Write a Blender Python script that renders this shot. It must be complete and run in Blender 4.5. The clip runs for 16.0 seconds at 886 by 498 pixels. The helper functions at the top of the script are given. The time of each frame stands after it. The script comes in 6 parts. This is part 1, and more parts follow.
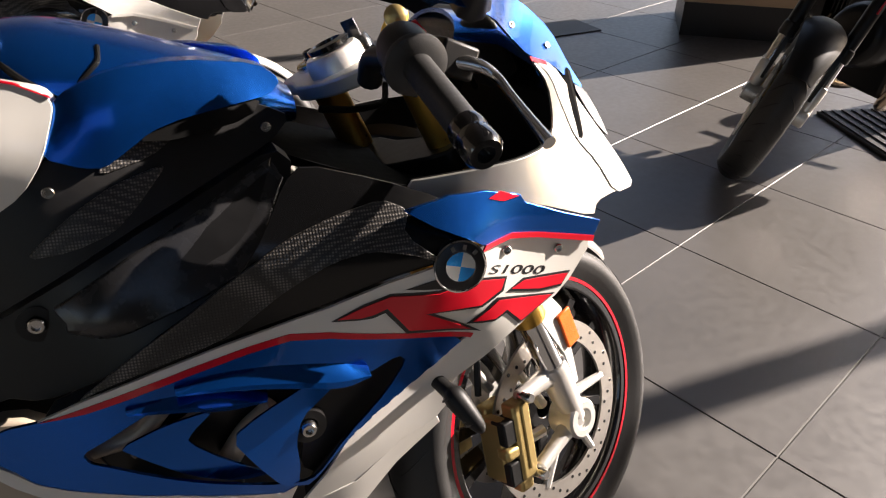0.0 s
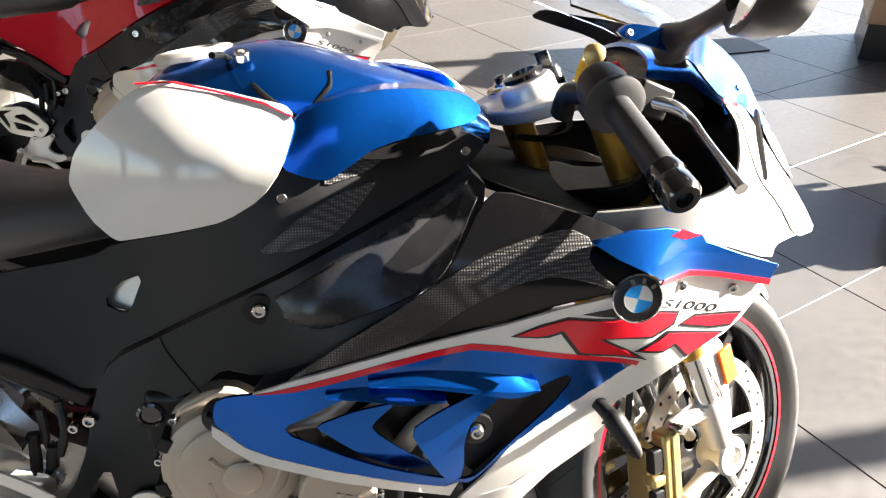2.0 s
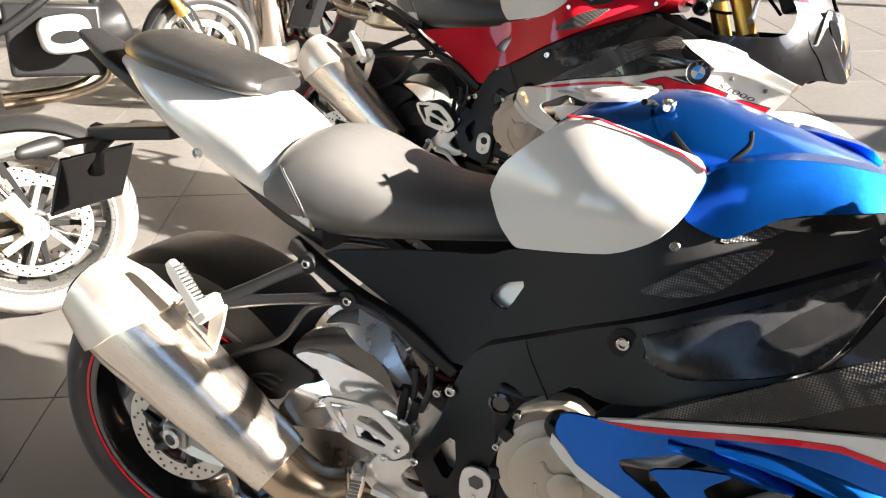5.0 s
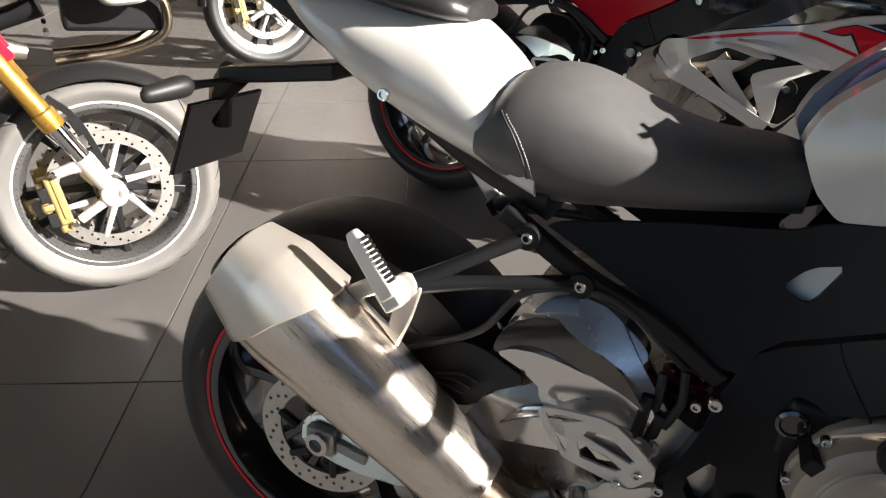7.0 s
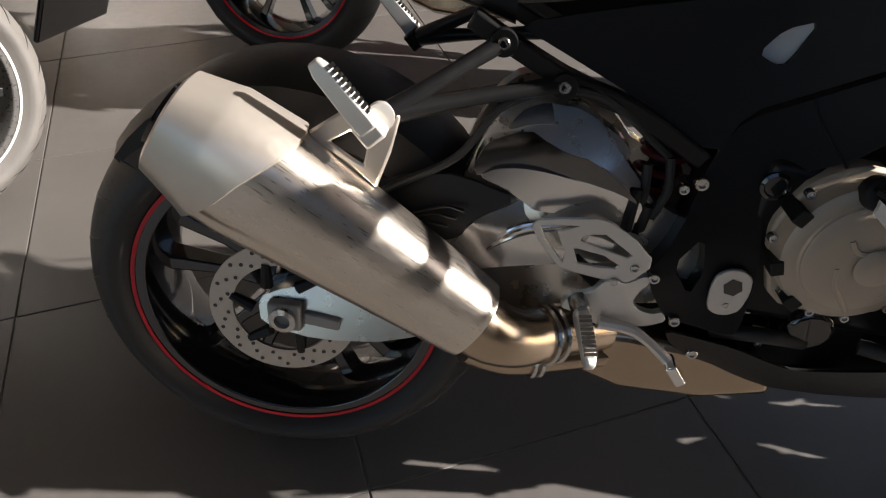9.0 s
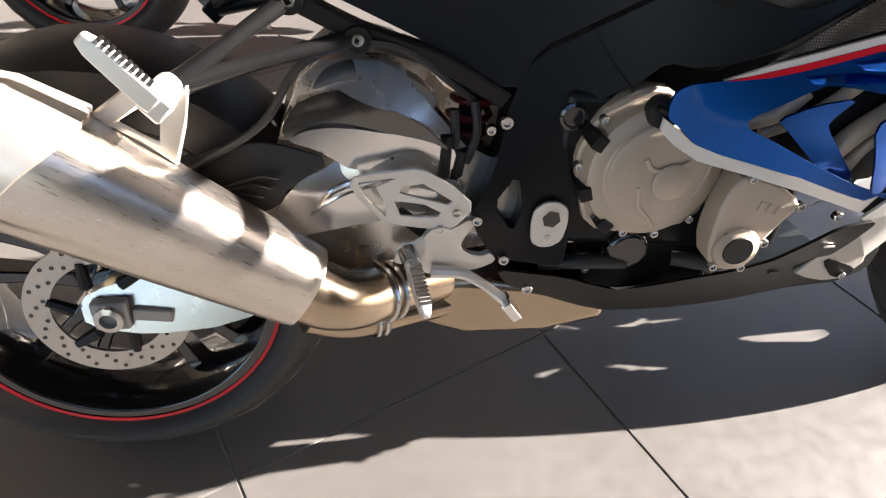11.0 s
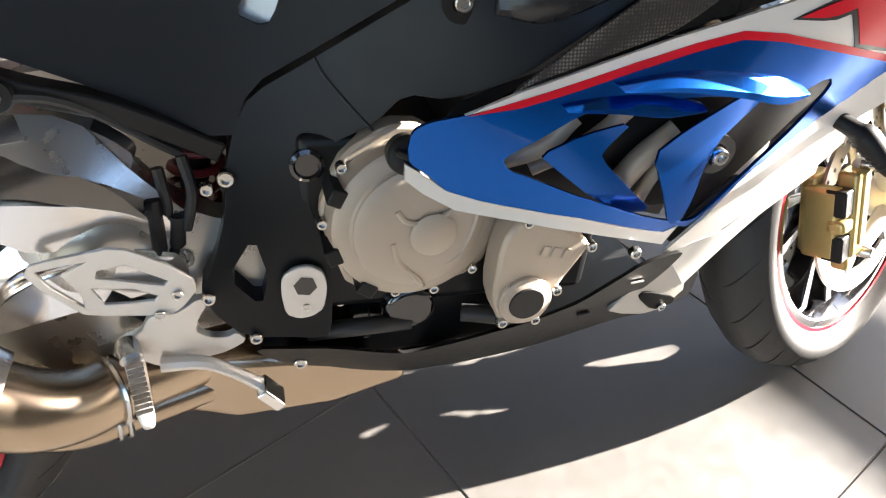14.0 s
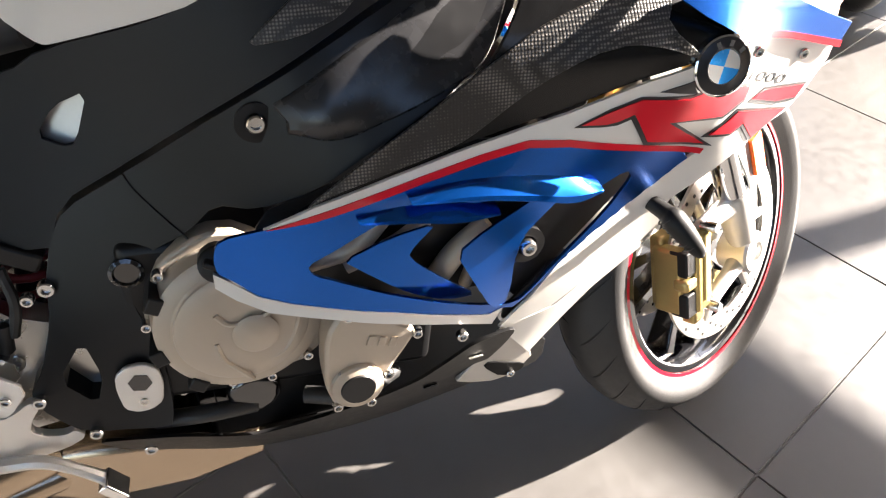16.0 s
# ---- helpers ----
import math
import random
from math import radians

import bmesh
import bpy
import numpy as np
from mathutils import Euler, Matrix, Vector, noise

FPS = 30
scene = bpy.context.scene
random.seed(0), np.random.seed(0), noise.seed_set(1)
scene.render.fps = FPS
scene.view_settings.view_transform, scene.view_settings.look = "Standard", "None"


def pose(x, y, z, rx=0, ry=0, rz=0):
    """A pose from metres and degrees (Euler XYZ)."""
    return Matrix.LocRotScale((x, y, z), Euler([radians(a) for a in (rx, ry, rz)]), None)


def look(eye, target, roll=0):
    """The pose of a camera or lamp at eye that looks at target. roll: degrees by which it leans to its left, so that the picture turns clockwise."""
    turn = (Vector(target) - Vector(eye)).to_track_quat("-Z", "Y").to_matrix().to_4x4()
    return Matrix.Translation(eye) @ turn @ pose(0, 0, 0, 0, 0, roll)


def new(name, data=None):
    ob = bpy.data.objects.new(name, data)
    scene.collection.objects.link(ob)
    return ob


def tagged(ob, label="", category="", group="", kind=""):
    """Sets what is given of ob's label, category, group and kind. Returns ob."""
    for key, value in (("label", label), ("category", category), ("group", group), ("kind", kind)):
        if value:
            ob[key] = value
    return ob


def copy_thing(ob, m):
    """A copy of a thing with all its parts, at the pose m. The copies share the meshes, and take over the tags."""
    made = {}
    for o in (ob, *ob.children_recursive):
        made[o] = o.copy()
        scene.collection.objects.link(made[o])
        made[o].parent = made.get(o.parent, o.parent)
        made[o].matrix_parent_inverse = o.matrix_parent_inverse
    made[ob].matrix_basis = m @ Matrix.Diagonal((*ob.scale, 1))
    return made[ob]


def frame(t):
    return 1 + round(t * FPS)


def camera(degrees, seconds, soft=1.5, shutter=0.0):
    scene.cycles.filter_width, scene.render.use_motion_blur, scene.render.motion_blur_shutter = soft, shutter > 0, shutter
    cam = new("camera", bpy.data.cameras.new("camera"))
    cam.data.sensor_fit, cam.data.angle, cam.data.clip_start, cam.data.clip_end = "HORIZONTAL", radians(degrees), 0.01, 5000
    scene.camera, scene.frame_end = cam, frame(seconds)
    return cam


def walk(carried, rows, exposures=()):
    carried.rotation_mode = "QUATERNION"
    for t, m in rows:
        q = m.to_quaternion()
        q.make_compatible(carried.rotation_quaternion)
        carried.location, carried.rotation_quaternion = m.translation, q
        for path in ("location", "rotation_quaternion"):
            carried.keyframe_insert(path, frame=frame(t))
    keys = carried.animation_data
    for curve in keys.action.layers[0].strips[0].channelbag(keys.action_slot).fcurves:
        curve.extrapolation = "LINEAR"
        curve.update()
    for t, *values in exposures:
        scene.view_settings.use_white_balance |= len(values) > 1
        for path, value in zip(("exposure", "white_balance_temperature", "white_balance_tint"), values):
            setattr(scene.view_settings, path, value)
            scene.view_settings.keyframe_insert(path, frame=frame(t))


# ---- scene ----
cam = camera(64.24, 16.0, soft=1.2)
PATH = [
    (0, (0.9648, -0.6672, 1.2126), (1.5365, 0.9171, 0.1340), 0.95),
    (0.5, (0.9467, -0.6621, 1.2236), (1.4841, 0.9353, 0.1468), 0.78),
    (1, (0.9240, -0.6615, 1.2348), (1.3978, 0.9556, 0.1576), 0.56),
    (1.5, (0.8986, -0.6694, 1.2454), (1.2668, 0.9753, 0.1687), 0.30),
    (2, (0.8905, -0.6864, 1.2631), (1.1178, 0.9844, 0.1876), 0.00),
    (2.5, (0.8969, -0.7044, 1.2806), (0.9859, 0.9824, 0.2098), -0.22),
    (3, (0.9322, -0.7176, 1.2992), (0.8224, 0.9722, 0.2350), -0.53),
    (3.5, (0.9504, -0.7405, 1.3096), (0.6311, 0.9282, 0.2544), -0.95),
    (4, (0.9521, -0.7475, 1.3134), (0.4459, 0.8851, 0.2749), -1.17),
    (4.5, (0.9095, -0.7356, 1.3104), (0.3041, 0.8710, 0.2844), -1.24),
    (5, (0.8195, -0.7217, 1.3064), (0.1701, 0.8701, 0.2844), -1.27),
    (5.2, (0.7811, -0.7183, 1.3037), (0.1163, 0.8675, 0.2823), -1.28),
    (7.3, (0.4370, -0.6295, 1.1602), (-0.2293, 0.8911, 0.0449), -1.11),
    (7.5, (0.4195, -0.6220, 1.1450), (-0.2313, 0.8737, -0.0122), -1.08),
    (8, (0.3681, -0.6465, 1.1231), (-0.1891, 0.8185, -0.1192), -0.97),
    (8.5, (0.3017, -0.6780, 1.0991), (-0.0239, 0.8165, -0.1895), -0.41),
    (8.7, (0.2812, -0.6849, 1.0942), (0.0333, 0.8074, -0.2141), -0.38),
    (10.8, (0.3408, -0.7042, 1.0742), (0.4837, 0.7416, -0.3003), 0.49),
    (11, (0.3548, -0.7048, 1.0694), (0.5286, 0.7352, -0.3076), 0.38),
    (11.5, (0.3864, -0.6981, 1.0545), (0.6454, 0.7275, -0.3242), 0.77),
    (12, (0.4122, -0.6899, 1.0558), (0.7269, 0.7229, -0.3245), 0.80),
    (12.5, (0.4414, -0.6698, 1.0493), (0.7912, 0.7354, -0.3301), 0.85),
    (13, (0.4927, -0.6328, 1.0458), (0.8549, 0.7662, -0.3368), 0.74),
    (13.5, (0.5496, -0.5915, 1.0333), (0.9161, 0.8018, -0.3539), 0.63),
    (14, (0.5903, -0.5652, 1.0273), (0.9603, 0.8134, -0.3735), 0.77),
    (14.5, (0.6452, -0.5492, 1.0332), (0.9979, 0.8187, -0.3825), 0.67),
    (15, (0.6966, -0.5507, 1.0453), (1.0508, 0.8116, -0.3755), 0.75),
    (15.5, (0.7314, -0.5595, 1.0688), (1.1041, 0.8010, -0.3490), 0.72),
    (16, (0.7597, -0.5619, 1.1230), (1.2017, 0.7937, -0.2795), 0.87),
]
EXPOSURES = [(0, 1.78, 6750, 19), (1.5, 2.75, 6550, 15), (2.5, 3.66, 6450, 12), (3.5, 3.8, 6500, 13), (4.3, 3.57, 6600, 14), (5, 3.47, 6550, 13), (7.5, 2.06, 6250, 14), (8.5, 1.85, 6350, 15), (11, 3.32, 6450, 17), (12, 3.87, 6350, 10), (14, 3.88, 6450, 13), (16, 3.52, 6600, 16)]
walk(cam, [(t, look(eye, target, roll)) for t, eye, target, roll in PATH], EXPOSURES)

# ---------- light ----------
SUN_UP, SUN_AZ = 24.0, 2.5
sky = bpy.data.worlds.new("sky")
scene.world = sky
sky.use_nodes = True
sky_tex = sky.node_tree.nodes.new("ShaderNodeTexSky")
sky_tex.sky_type = "NISHITA"
sky_tex.sun_disc = False
sky_tex.sun_elevation = radians(SUN_UP)
sky_tex.sun_rotation = radians(90 - SUN_AZ)
sky.node_tree.links.new(sky_tex.outputs["Color"], sky.node_tree.nodes["Background"].inputs["Color"])
sky.node_tree.nodes["Background"].inputs["Strength"].default_value = 0.065
sun = new("sun", bpy.data.lights.new("sun", "SUN"))
sun.data.energy = 5.0
sun.data.angle = radians(0.5)
sun.data.color = (1.0, 0.94, 0.84)
SUN_DIR = Vector((math.cos(radians(SUN_UP)) * math.cos(radians(SUN_AZ)), math.cos(radians(SUN_UP)) * math.sin(radians(SUN_AZ)), math.sin(radians(SUN_UP))))
sun.matrix_world = look(SUN_DIR * 20, (0, 0, 0))


# ---------- materials ----------
def mat(name, color, rough=0.5, metal=0.0, vary=0.08, scale=30.0, bump=0.0, bump_scale=200.0, coat=0.0, coat_rough=0.03, rough_vary=0.05, stretch=(1, 1, 1), turn=(0, 0, 0), own=False, **extra):
    m = bpy.data.materials.new(name)
    m.use_nodes = True
    nt = m.node_tree
    b = nt.nodes["Principled BSDF"]
    tc = nt.nodes.new("ShaderNodeTexCoord")
    mp = nt.nodes.new("ShaderNodeMapping")
    mp.inputs["Scale"].default_value = stretch
    mp.vector_type = "TEXTURE" if any(turn) else "POINT"
    if any(turn):
        mp.inputs["Scale"].default_value = [1 / k for k in stretch]
        mp.inputs["Rotation"].default_value = [radians(a) for a in turn]
    nt.links.new(tc.outputs["Object"], mp.inputs["Vector"])
    if own:
        info = nt.nodes.new("ShaderNodeObjectInfo")
        far = nt.nodes.new("ShaderNodeMath")
        far.operation = "MULTIPLY"
        far.inputs[1].default_value = 40.0
        nt.links.new(info.outputs["Random"], far.inputs[0])
        nt.links.new(far.outputs[0], mp.inputs["Location"])
    coarse = nt.nodes.new("ShaderNodeTexNoise")
    coarse.inputs["Scale"].default_value = scale * 0.25
    coarse.inputs["Detail"].default_value = 4
    fine = nt.nodes.new("ShaderNodeTexNoise")
    fine.inputs["Scale"].default_value = scale * 4
    fine.inputs["Detail"].default_value = 5
    for n in (coarse, fine):
        nt.links.new(mp.outputs["Vector"], n.inputs["Vector"])
    mix = nt.nodes.new("ShaderNodeMix")
    mix.data_type = "FLOAT"
    mix.inputs["Factor"].default_value = 0.22
    nt.links.new(coarse.outputs["Fac"], mix.inputs["A"])
    nt.links.new(fine.outputs["Fac"], mix.inputs["B"])
    ramp = nt.nodes.new("ShaderNodeMapRange")
    ramp.inputs["From Min"].default_value = 0.3
    ramp.inputs["From Max"].default_value = 0.7
    ramp.inputs["To Min"].default_value = 1 - vary
    ramp.inputs["To Max"].default_value = 1 + vary
    nt.links.new(mix.outputs["Result"], ramp.inputs["Value"])
    col = nt.nodes.new("ShaderNodeVectorMath")
    col.operation = "SCALE"
    col.inputs[0].default_value = color
    nt.links.new(ramp.outputs["Result"], col.inputs["Scale"])
    nt.links.new(col.outputs["Vector"], b.inputs["Base Color"])
    rr = nt.nodes.new("ShaderNodeMapRange")
    rr.inputs["From Min"].default_value = 0.3
    rr.inputs["From Max"].default_value = 0.7
    rr.inputs["To Min"].default_value = max(0.02, rough - rough_vary)
    rr.inputs["To Max"].default_value = rough + rough_vary
    nt.links.new(fine.outputs["Fac"], rr.inputs["Value"])
    nt.links.new(rr.outputs["Result"], b.inputs["Roughness"])
    b.inputs["Metallic"].default_value = metal
    b.inputs["Coat Weight"].default_value = coat
    b.inputs["Coat Roughness"].default_value = coat_rough
    if bump:
        bn = nt.nodes.new("ShaderNodeTexNoise")
        bn.inputs["Scale"].default_value = bump_scale
        bn.inputs["Detail"].default_value = 3
        nt.links.new(mp.outputs["Vector"], bn.inputs["Vector"])
        bp = nt.nodes.new("ShaderNodeBump")
        bp.inputs["Strength"].default_value = bump
        bp.inputs["Distance"].default_value = 0.001
        nt.links.new(bn.outputs["Fac"], bp.inputs["Height"])
        nt.links.new(bp.outputs["Normal"], b.inputs["Normal"])
    for key, value in extra.items():
        b.inputs[key.replace("_", " ")].default_value = value
    return m


BLUE = mat("blue_metallic_paint", (0.001, 0.097, 0.46), 0.24, 0.92, 0.015, 40, coat=0.35, rough_vary=0.01)
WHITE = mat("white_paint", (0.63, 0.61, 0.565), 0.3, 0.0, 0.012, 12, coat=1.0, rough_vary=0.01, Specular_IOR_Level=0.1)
DARK_RED = mat("dark_red_spring_paint", (0.14, 0.006, 0.01), 0.4, 0.0, 0.05, 20)
RED = mat("red_paint", (0.56, 0.010, 0.022), 0.3, 0.0, 0.02, 20, coat=0.7, rough_vary=0.01, Specular_IOR_Level=0.05)
GLOSS_BLACK = mat("gloss_black_paint", (0.004, 0.004, 0.0045), 0.18, 0.0, 0.1, 12, coat=1.0, rough_vary=0.02)
SATIN = mat("satin_black_coating", (0.008, 0.008, 0.0083), 0.36, 0.0, 0.12, 15, bump=0.05, bump_scale=900, rough_vary=0.03, Specular_IOR_Level=0.26)
PLASTIC = mat("matt_black_plastic", (0.009, 0.0088, 0.0088), 0.46, 0.0, 0.12, 20, bump=0.12, bump_scale=1500, rough_vary=0.03, Specular_IOR_Level=0.26)
SEAT_VINYL = mat("black_seat_vinyl", (0.074, 0.0715, 0.069), 0.46, 0.0, 0.08, 20, bump=0.25, bump_scale=1200)
# the seat's vinyl again, darkened to stand in for shade on the pad
PAD_SHADE_VINYL = mat("shaded_black_pad_vinyl", (0.014, 0.0135, 0.013), 0.36, 0.0, 0.1, 25, bump=0.1, bump_scale=900)
RUBBER = mat("black_rubber", (0.014, 0.0138, 0.0135), 0.58, 0.0, 0.25, 40, bump=0.3, bump_scale=700)
TYRE = mat("tyre_rubber", (0.018, 0.0175, 0.017), 0.58, 0.0, 0.25, 25, bump=0.3, bump_scale=500)
CAST = mat("grey_magnesium_casting", (0.42, 0.352, 0.275), 0.4, 0.2, 0.04, 30, bump=0.12, bump_scale=1200, rough_vary=0.03)
ALU = mat("polished_aluminium", (0.84, 0.83, 0.81), 0.17, 1.0, 0.03, 10, rough_vary=0.03)
ALU_MATT = mat("bead_blasted_aluminium", (0.66, 0.64, 0.6), 0.4, 0.65, 0.025, 30, bump=0.08, bump_scale=1500, rough_vary=0.02)
STEEL = mat("bright_steel", (0.58, 0.57, 0.55), 0.22, 1.0, 0.04, 40, rough_vary=0.03)
CHROME = mat("chrome", (0.75, 0.75, 0.75), 0.08, 1.0, 0.01, 20, rough_vary=0.01)
TITAN = mat("brushed_titanium", (0.70, 0.635, 0.56), 0.31, 1.0, 0.07, 150, bump=0.04, bump_scale=1100, rough_vary=0.05, stretch=(0.02, 1, 1), turn=(0, 34.2, 0))
END_CAP = mat("satin_titanium", (0.64, 0.59, 0.52), 0.36, 0.8, 0.04, 30, bump=0.06, bump_scale=1500, rough_vary=0.03)
PIPE = mat("heat_tinted_steel", (0.46, 0.36, 0.26), 0.24, 1.0, 0.12, 6, rough_vary=0.02)
GOLD = mat("gold_anodising", (0.62, 0.36, 0.07), 0.32, 0.9, 0.1, 40)
GOLD_CAST = mat("gold_cast_aluminium", (0.5, 0.37, 0.15), 0.42, 0.8, 0.12, 50, bump=0.1, bump_scale=900)
DISC = mat("brake_disc_steel", (0.5, 0.47, 0.43), 0.35, 0.9, 0.12, 40)
ORANGE = mat("orange_reflector", (0.8, 0.13, 0.01), 0.25, 0.0, 0.15, 200, bump=0.5, bump_scale=400)
YELLOW = mat("yellow_plastic", (0.75, 0.4, 0.02), 0.35, 0.0, 0.08, 30)
SILVER_PAINT = mat("silver_paint", (0.36, 0.352, 0.332), 0.32, 0.5, 0.012, 20, coat=1.0, rough_vary=0.01)
GREY_MATT = mat("matt_grey_paint", (0.3, 0.29, 0.27), 0.45, 0.3, 0.05, 40)
ROUNDEL_BLUE = mat("light_blue_enamel", (0.02, 0.3, 0.75), 0.25, 0.0, 0.03, 30, coat=1.0)
# blacker than the plastic: the cockpit's shade is put into the colour
COCKPIT_SHADE = mat("shade_black_lining", (0.003, 0.003, 0.0031), 0.75, 0.0, 0.15, 20, bump=0.1, bump_scale=900, Specular_IOR_Level=0.04)
# near-black that stands in for the shade inside gaps and recesses
GAP_SHADE = mat("gap_shade_black", (0.002, 0.002, 0.002), 0.75, 0.0, 0.1, 30, Specular_IOR_Level=0.1)
# tyre rubber made paler to stand in for the sun on it
SUNLIT_TYRE = mat("sunlit_tyre_rubber", (0.085, 0.08, 0.073), 0.7, 0.0, 0.2, 25, bump=0.3, bump_scale=500)
RIM_GREY = mat("dark_silver_rim_paint", (0.11, 0.108, 0.104), 0.3, 0.6, 0.05, 30)
TEXT_BLACK = mat("black_decal", (0.01, 0.01, 0.012), 0.35, 0.0, 0.1, 30)
TILE = mat("dark_grey_porcelain_tile", (0.088, 0.0825, 0.0765), 0.42, 0.0, 0.13, 9, bump=0.03, bump_scale=60, rough_vary=0.06, own=True)
GROUT = mat("grey_grout", (0.17, 0.162, 0.15), 0.85, 0.0, 0.15, 30)
WALL_PAINT = mat("white_wall_paint", (0.5, 0.49, 0.48), 0.8, 0.0, 0.03, 4)
DARK_FRAME = mat("dark_window_frame", (0.03, 0.03, 0.032), 0.4, 0.3, 0.1, 10)


def weave_mat(name, base):
    m = mat(name, base, 0.36, 0.0, 0.1, 20)
    nt = m.node_tree
    b = nt.nodes["Principled BSDF"]
    tc = nt.nodes.new("ShaderNodeTexCoord")
    vo = nt.nodes.new("ShaderNodeTexVoronoi")
    vo.inputs["Scale"].default_value = 300
    vo.inputs["Randomness"].default_value = 0.12
    nt.links.new(tc.outputs["Object"], vo.inputs["Vector"])
    bp = nt.nodes.new("ShaderNodeBump")
    bp.inputs["Strength"].default_value = 0.6
    bp.inputs["Distance"].default_value = 0.0015
    bp.invert = True
    nt.links.new(vo.outputs["Distance"], bp.inputs["Height"])
    # bead tops lighter, gaps darker: glints and shade put into the colour
    bead_shading = nt.nodes.new("ShaderNodeMapRange")
    bead_shading.inputs["From Min"].default_value = 0.15
    bead_shading.inputs["From Max"].default_value = 0.5
    bead_shading.inputs["To Min"].default_value = 2.6
    bead_shading.inputs["To Max"].default_value = 0.25
    nt.links.new(vo.outputs["Distance"], bead_shading.inputs["Value"])
    dot = nt.nodes.new("ShaderNodeVectorMath")
    dot.operation = "SCALE"
    dot.inputs[0].default_value = base
    nt.links.new(bead_shading.outputs["Result"], dot.inputs["Scale"])
    nt.links.new(dot.outputs["Vector"], b.inputs["Base Color"])
    nt.links.new(bp.outputs["Normal"], b.inputs["Normal"])
    return m


WEAVE = weave_mat("dimpled_black_plastic", (0.055, 0.050, 0.045))


def glass_mat(name, tint, rough=0.02):
    m = bpy.data.materials.new(name)
    m.use_nodes = True
    b = m.node_tree.nodes["Principled BSDF"]
    b.inputs["Base Color"].default_value = (*tint, 1)
    b.inputs["Transmission Weight"].default_value = 1.0
    b.inputs["Roughness"].default_value = rough
    b.inputs["IOR"].default_value = 1.45
    return m


SCREEN = glass_mat("clear_windscreen", (0.97, 0.98, 0.98))
MIRROR = mat("mirror_glass", (0.85, 0.85, 0.85), 0.03, 1.0, 0.01, 10, rough_vary=0.01)


# ---------- mesh helpers ----------
def part(name, bm, material, parent, label="", bevel=0.0, smooth=40, segs=2):
    me = bpy.data.meshes.new(name)
    bmesh.ops.recalc_face_normals(bm, faces=bm.faces)
    bm.to_mesh(me)
    bm.free()
    for p in me.polygons:
        p.use_smooth = True
    me.set_sharp_from_angle(angle=radians(smooth))
    for mt in material if isinstance(material, (list, tuple)) else [material]:
        me.materials.append(mt)
    ob = new(name, me)
    if parent is not None:
        ob.parent = parent
    if bevel:
        mod = ob.modifiers.new("bevel", "BEVEL")
        mod.width = bevel
        mod.segments = segs
        mod.limit_method = "ANGLE"
        mod.angle_limit = radians(50)
    if label:
        ob["label"] = label
    return ob


def thing(name, label, category, m=Matrix(), group=""):
    ob = new(name)
    ob.empty_display_size = 0.05
    ob.matrix_world = m
    return tagged(ob, label, category, group)


def rounded(pts, times):
    for _ in range(times):
        out = []
        for a, b in zip(pts, pts[1:] + pts[:1]):
            out += [tuple(0.8 * u + 0.2 * v for u, v in zip(a, b)), tuple(0.2 * u + 0.8 * v for u, v in zip(a, b))]
        pts = out
    return pts


def sheet(ctrl):
    """A smooth y over (x, z) through control points (x, z, y): a thin plate."""
    c = np.array(ctrl, float)
    xy, n = c[:, :2], len(c)

    def u(r):
        return np.where(r > 1e-9, r * r * np.log(r + 1e-12), 0)

    k = u(np.linalg.norm(xy[:, None] - xy[None], axis=2)) + 2e-4 * np.eye(n)
    q = np.c_[np.ones(n), xy]
    s = np.linalg.solve(np.block([[k, q], [q.T, np.zeros((3, 3))]]), np.r_[c[:, 2], 0, 0, 0])
    return lambda x, z: float(u(np.linalg.norm(xy - [x, z], axis=1)) @ s[:n] + s[n] + s[n + 1] * x + s[n + 2] * z)


def flat_panel(outline, y_of, thick=0.004, step=0.025, soft=1, proud=0.0, holes=()):
    """A shell over an outline in (x, z), bent to y_of, with its thickness inwards (+y)."""
    bm = bmesh.new()
    pts = rounded(list(outline), soft)
    edges = []
    for loop in [pts] + [rounded(list(h), soft) for h in holes]:
        vs = [bm.verts.new((x, 0, z)) for x, z in loop]
        edges += [bm.edges.new((a, b)) for a, b in zip(vs, vs[1:] + vs[:1])]
    if holes:
        bmesh.ops.triangle_fill(bm, use_beauty=True, use_dissolve=False, edges=edges)
    else:
        bm.faces.new(bm.verts)
    xs, zs = [p[0] for p in pts], [p[1] for p in pts]
    for axis, lo, hi in ((0, min(xs), max(xs)), (2, min(zs), max(zs))):
        for k in range(1, int((hi - lo) / step) + 1):
            co, no = [0, 0, 0], [0, 0, 0]
            co[axis], no[axis] = lo + k * step - 0.3 * step, 1
            bmesh.ops.bisect_plane(bm, geom=bm.verts[:] + bm.edges[:] + bm.faces[:], plane_co=co, plane_no=no, dist=1e-5)
    bmesh.ops.remove_doubles(bm, verts=bm.verts, dist=2e-4)
    for v in bm.verts:
        v.co.y = y_of(v.co.x, v.co.z) - proud
    for f in bm.faces:
        f.normal_update()
        if f.normal.y > 0:
            f.normal_flip()
    top = bm.faces[:]
    rim = [e for e in bm.edges if e.is_boundary]
    low = {v: bm.verts.new(v.co + Vector((0, thick, 0))) for v in bm.verts[:]}
    for f in top:
        bm.faces.new([low[v] for v in reversed(f.verts)])
    for e in rim:
        a, b = e.verts
        bm.faces.new((a, b, low[b], low[a]))
    return bm


SKEW = 0.047


def mirrored(bm):
    out = bm.copy()
    for v in out.verts:
        v.co.y = -v.co.y + 2 * SKEW * v.co.x
    return out


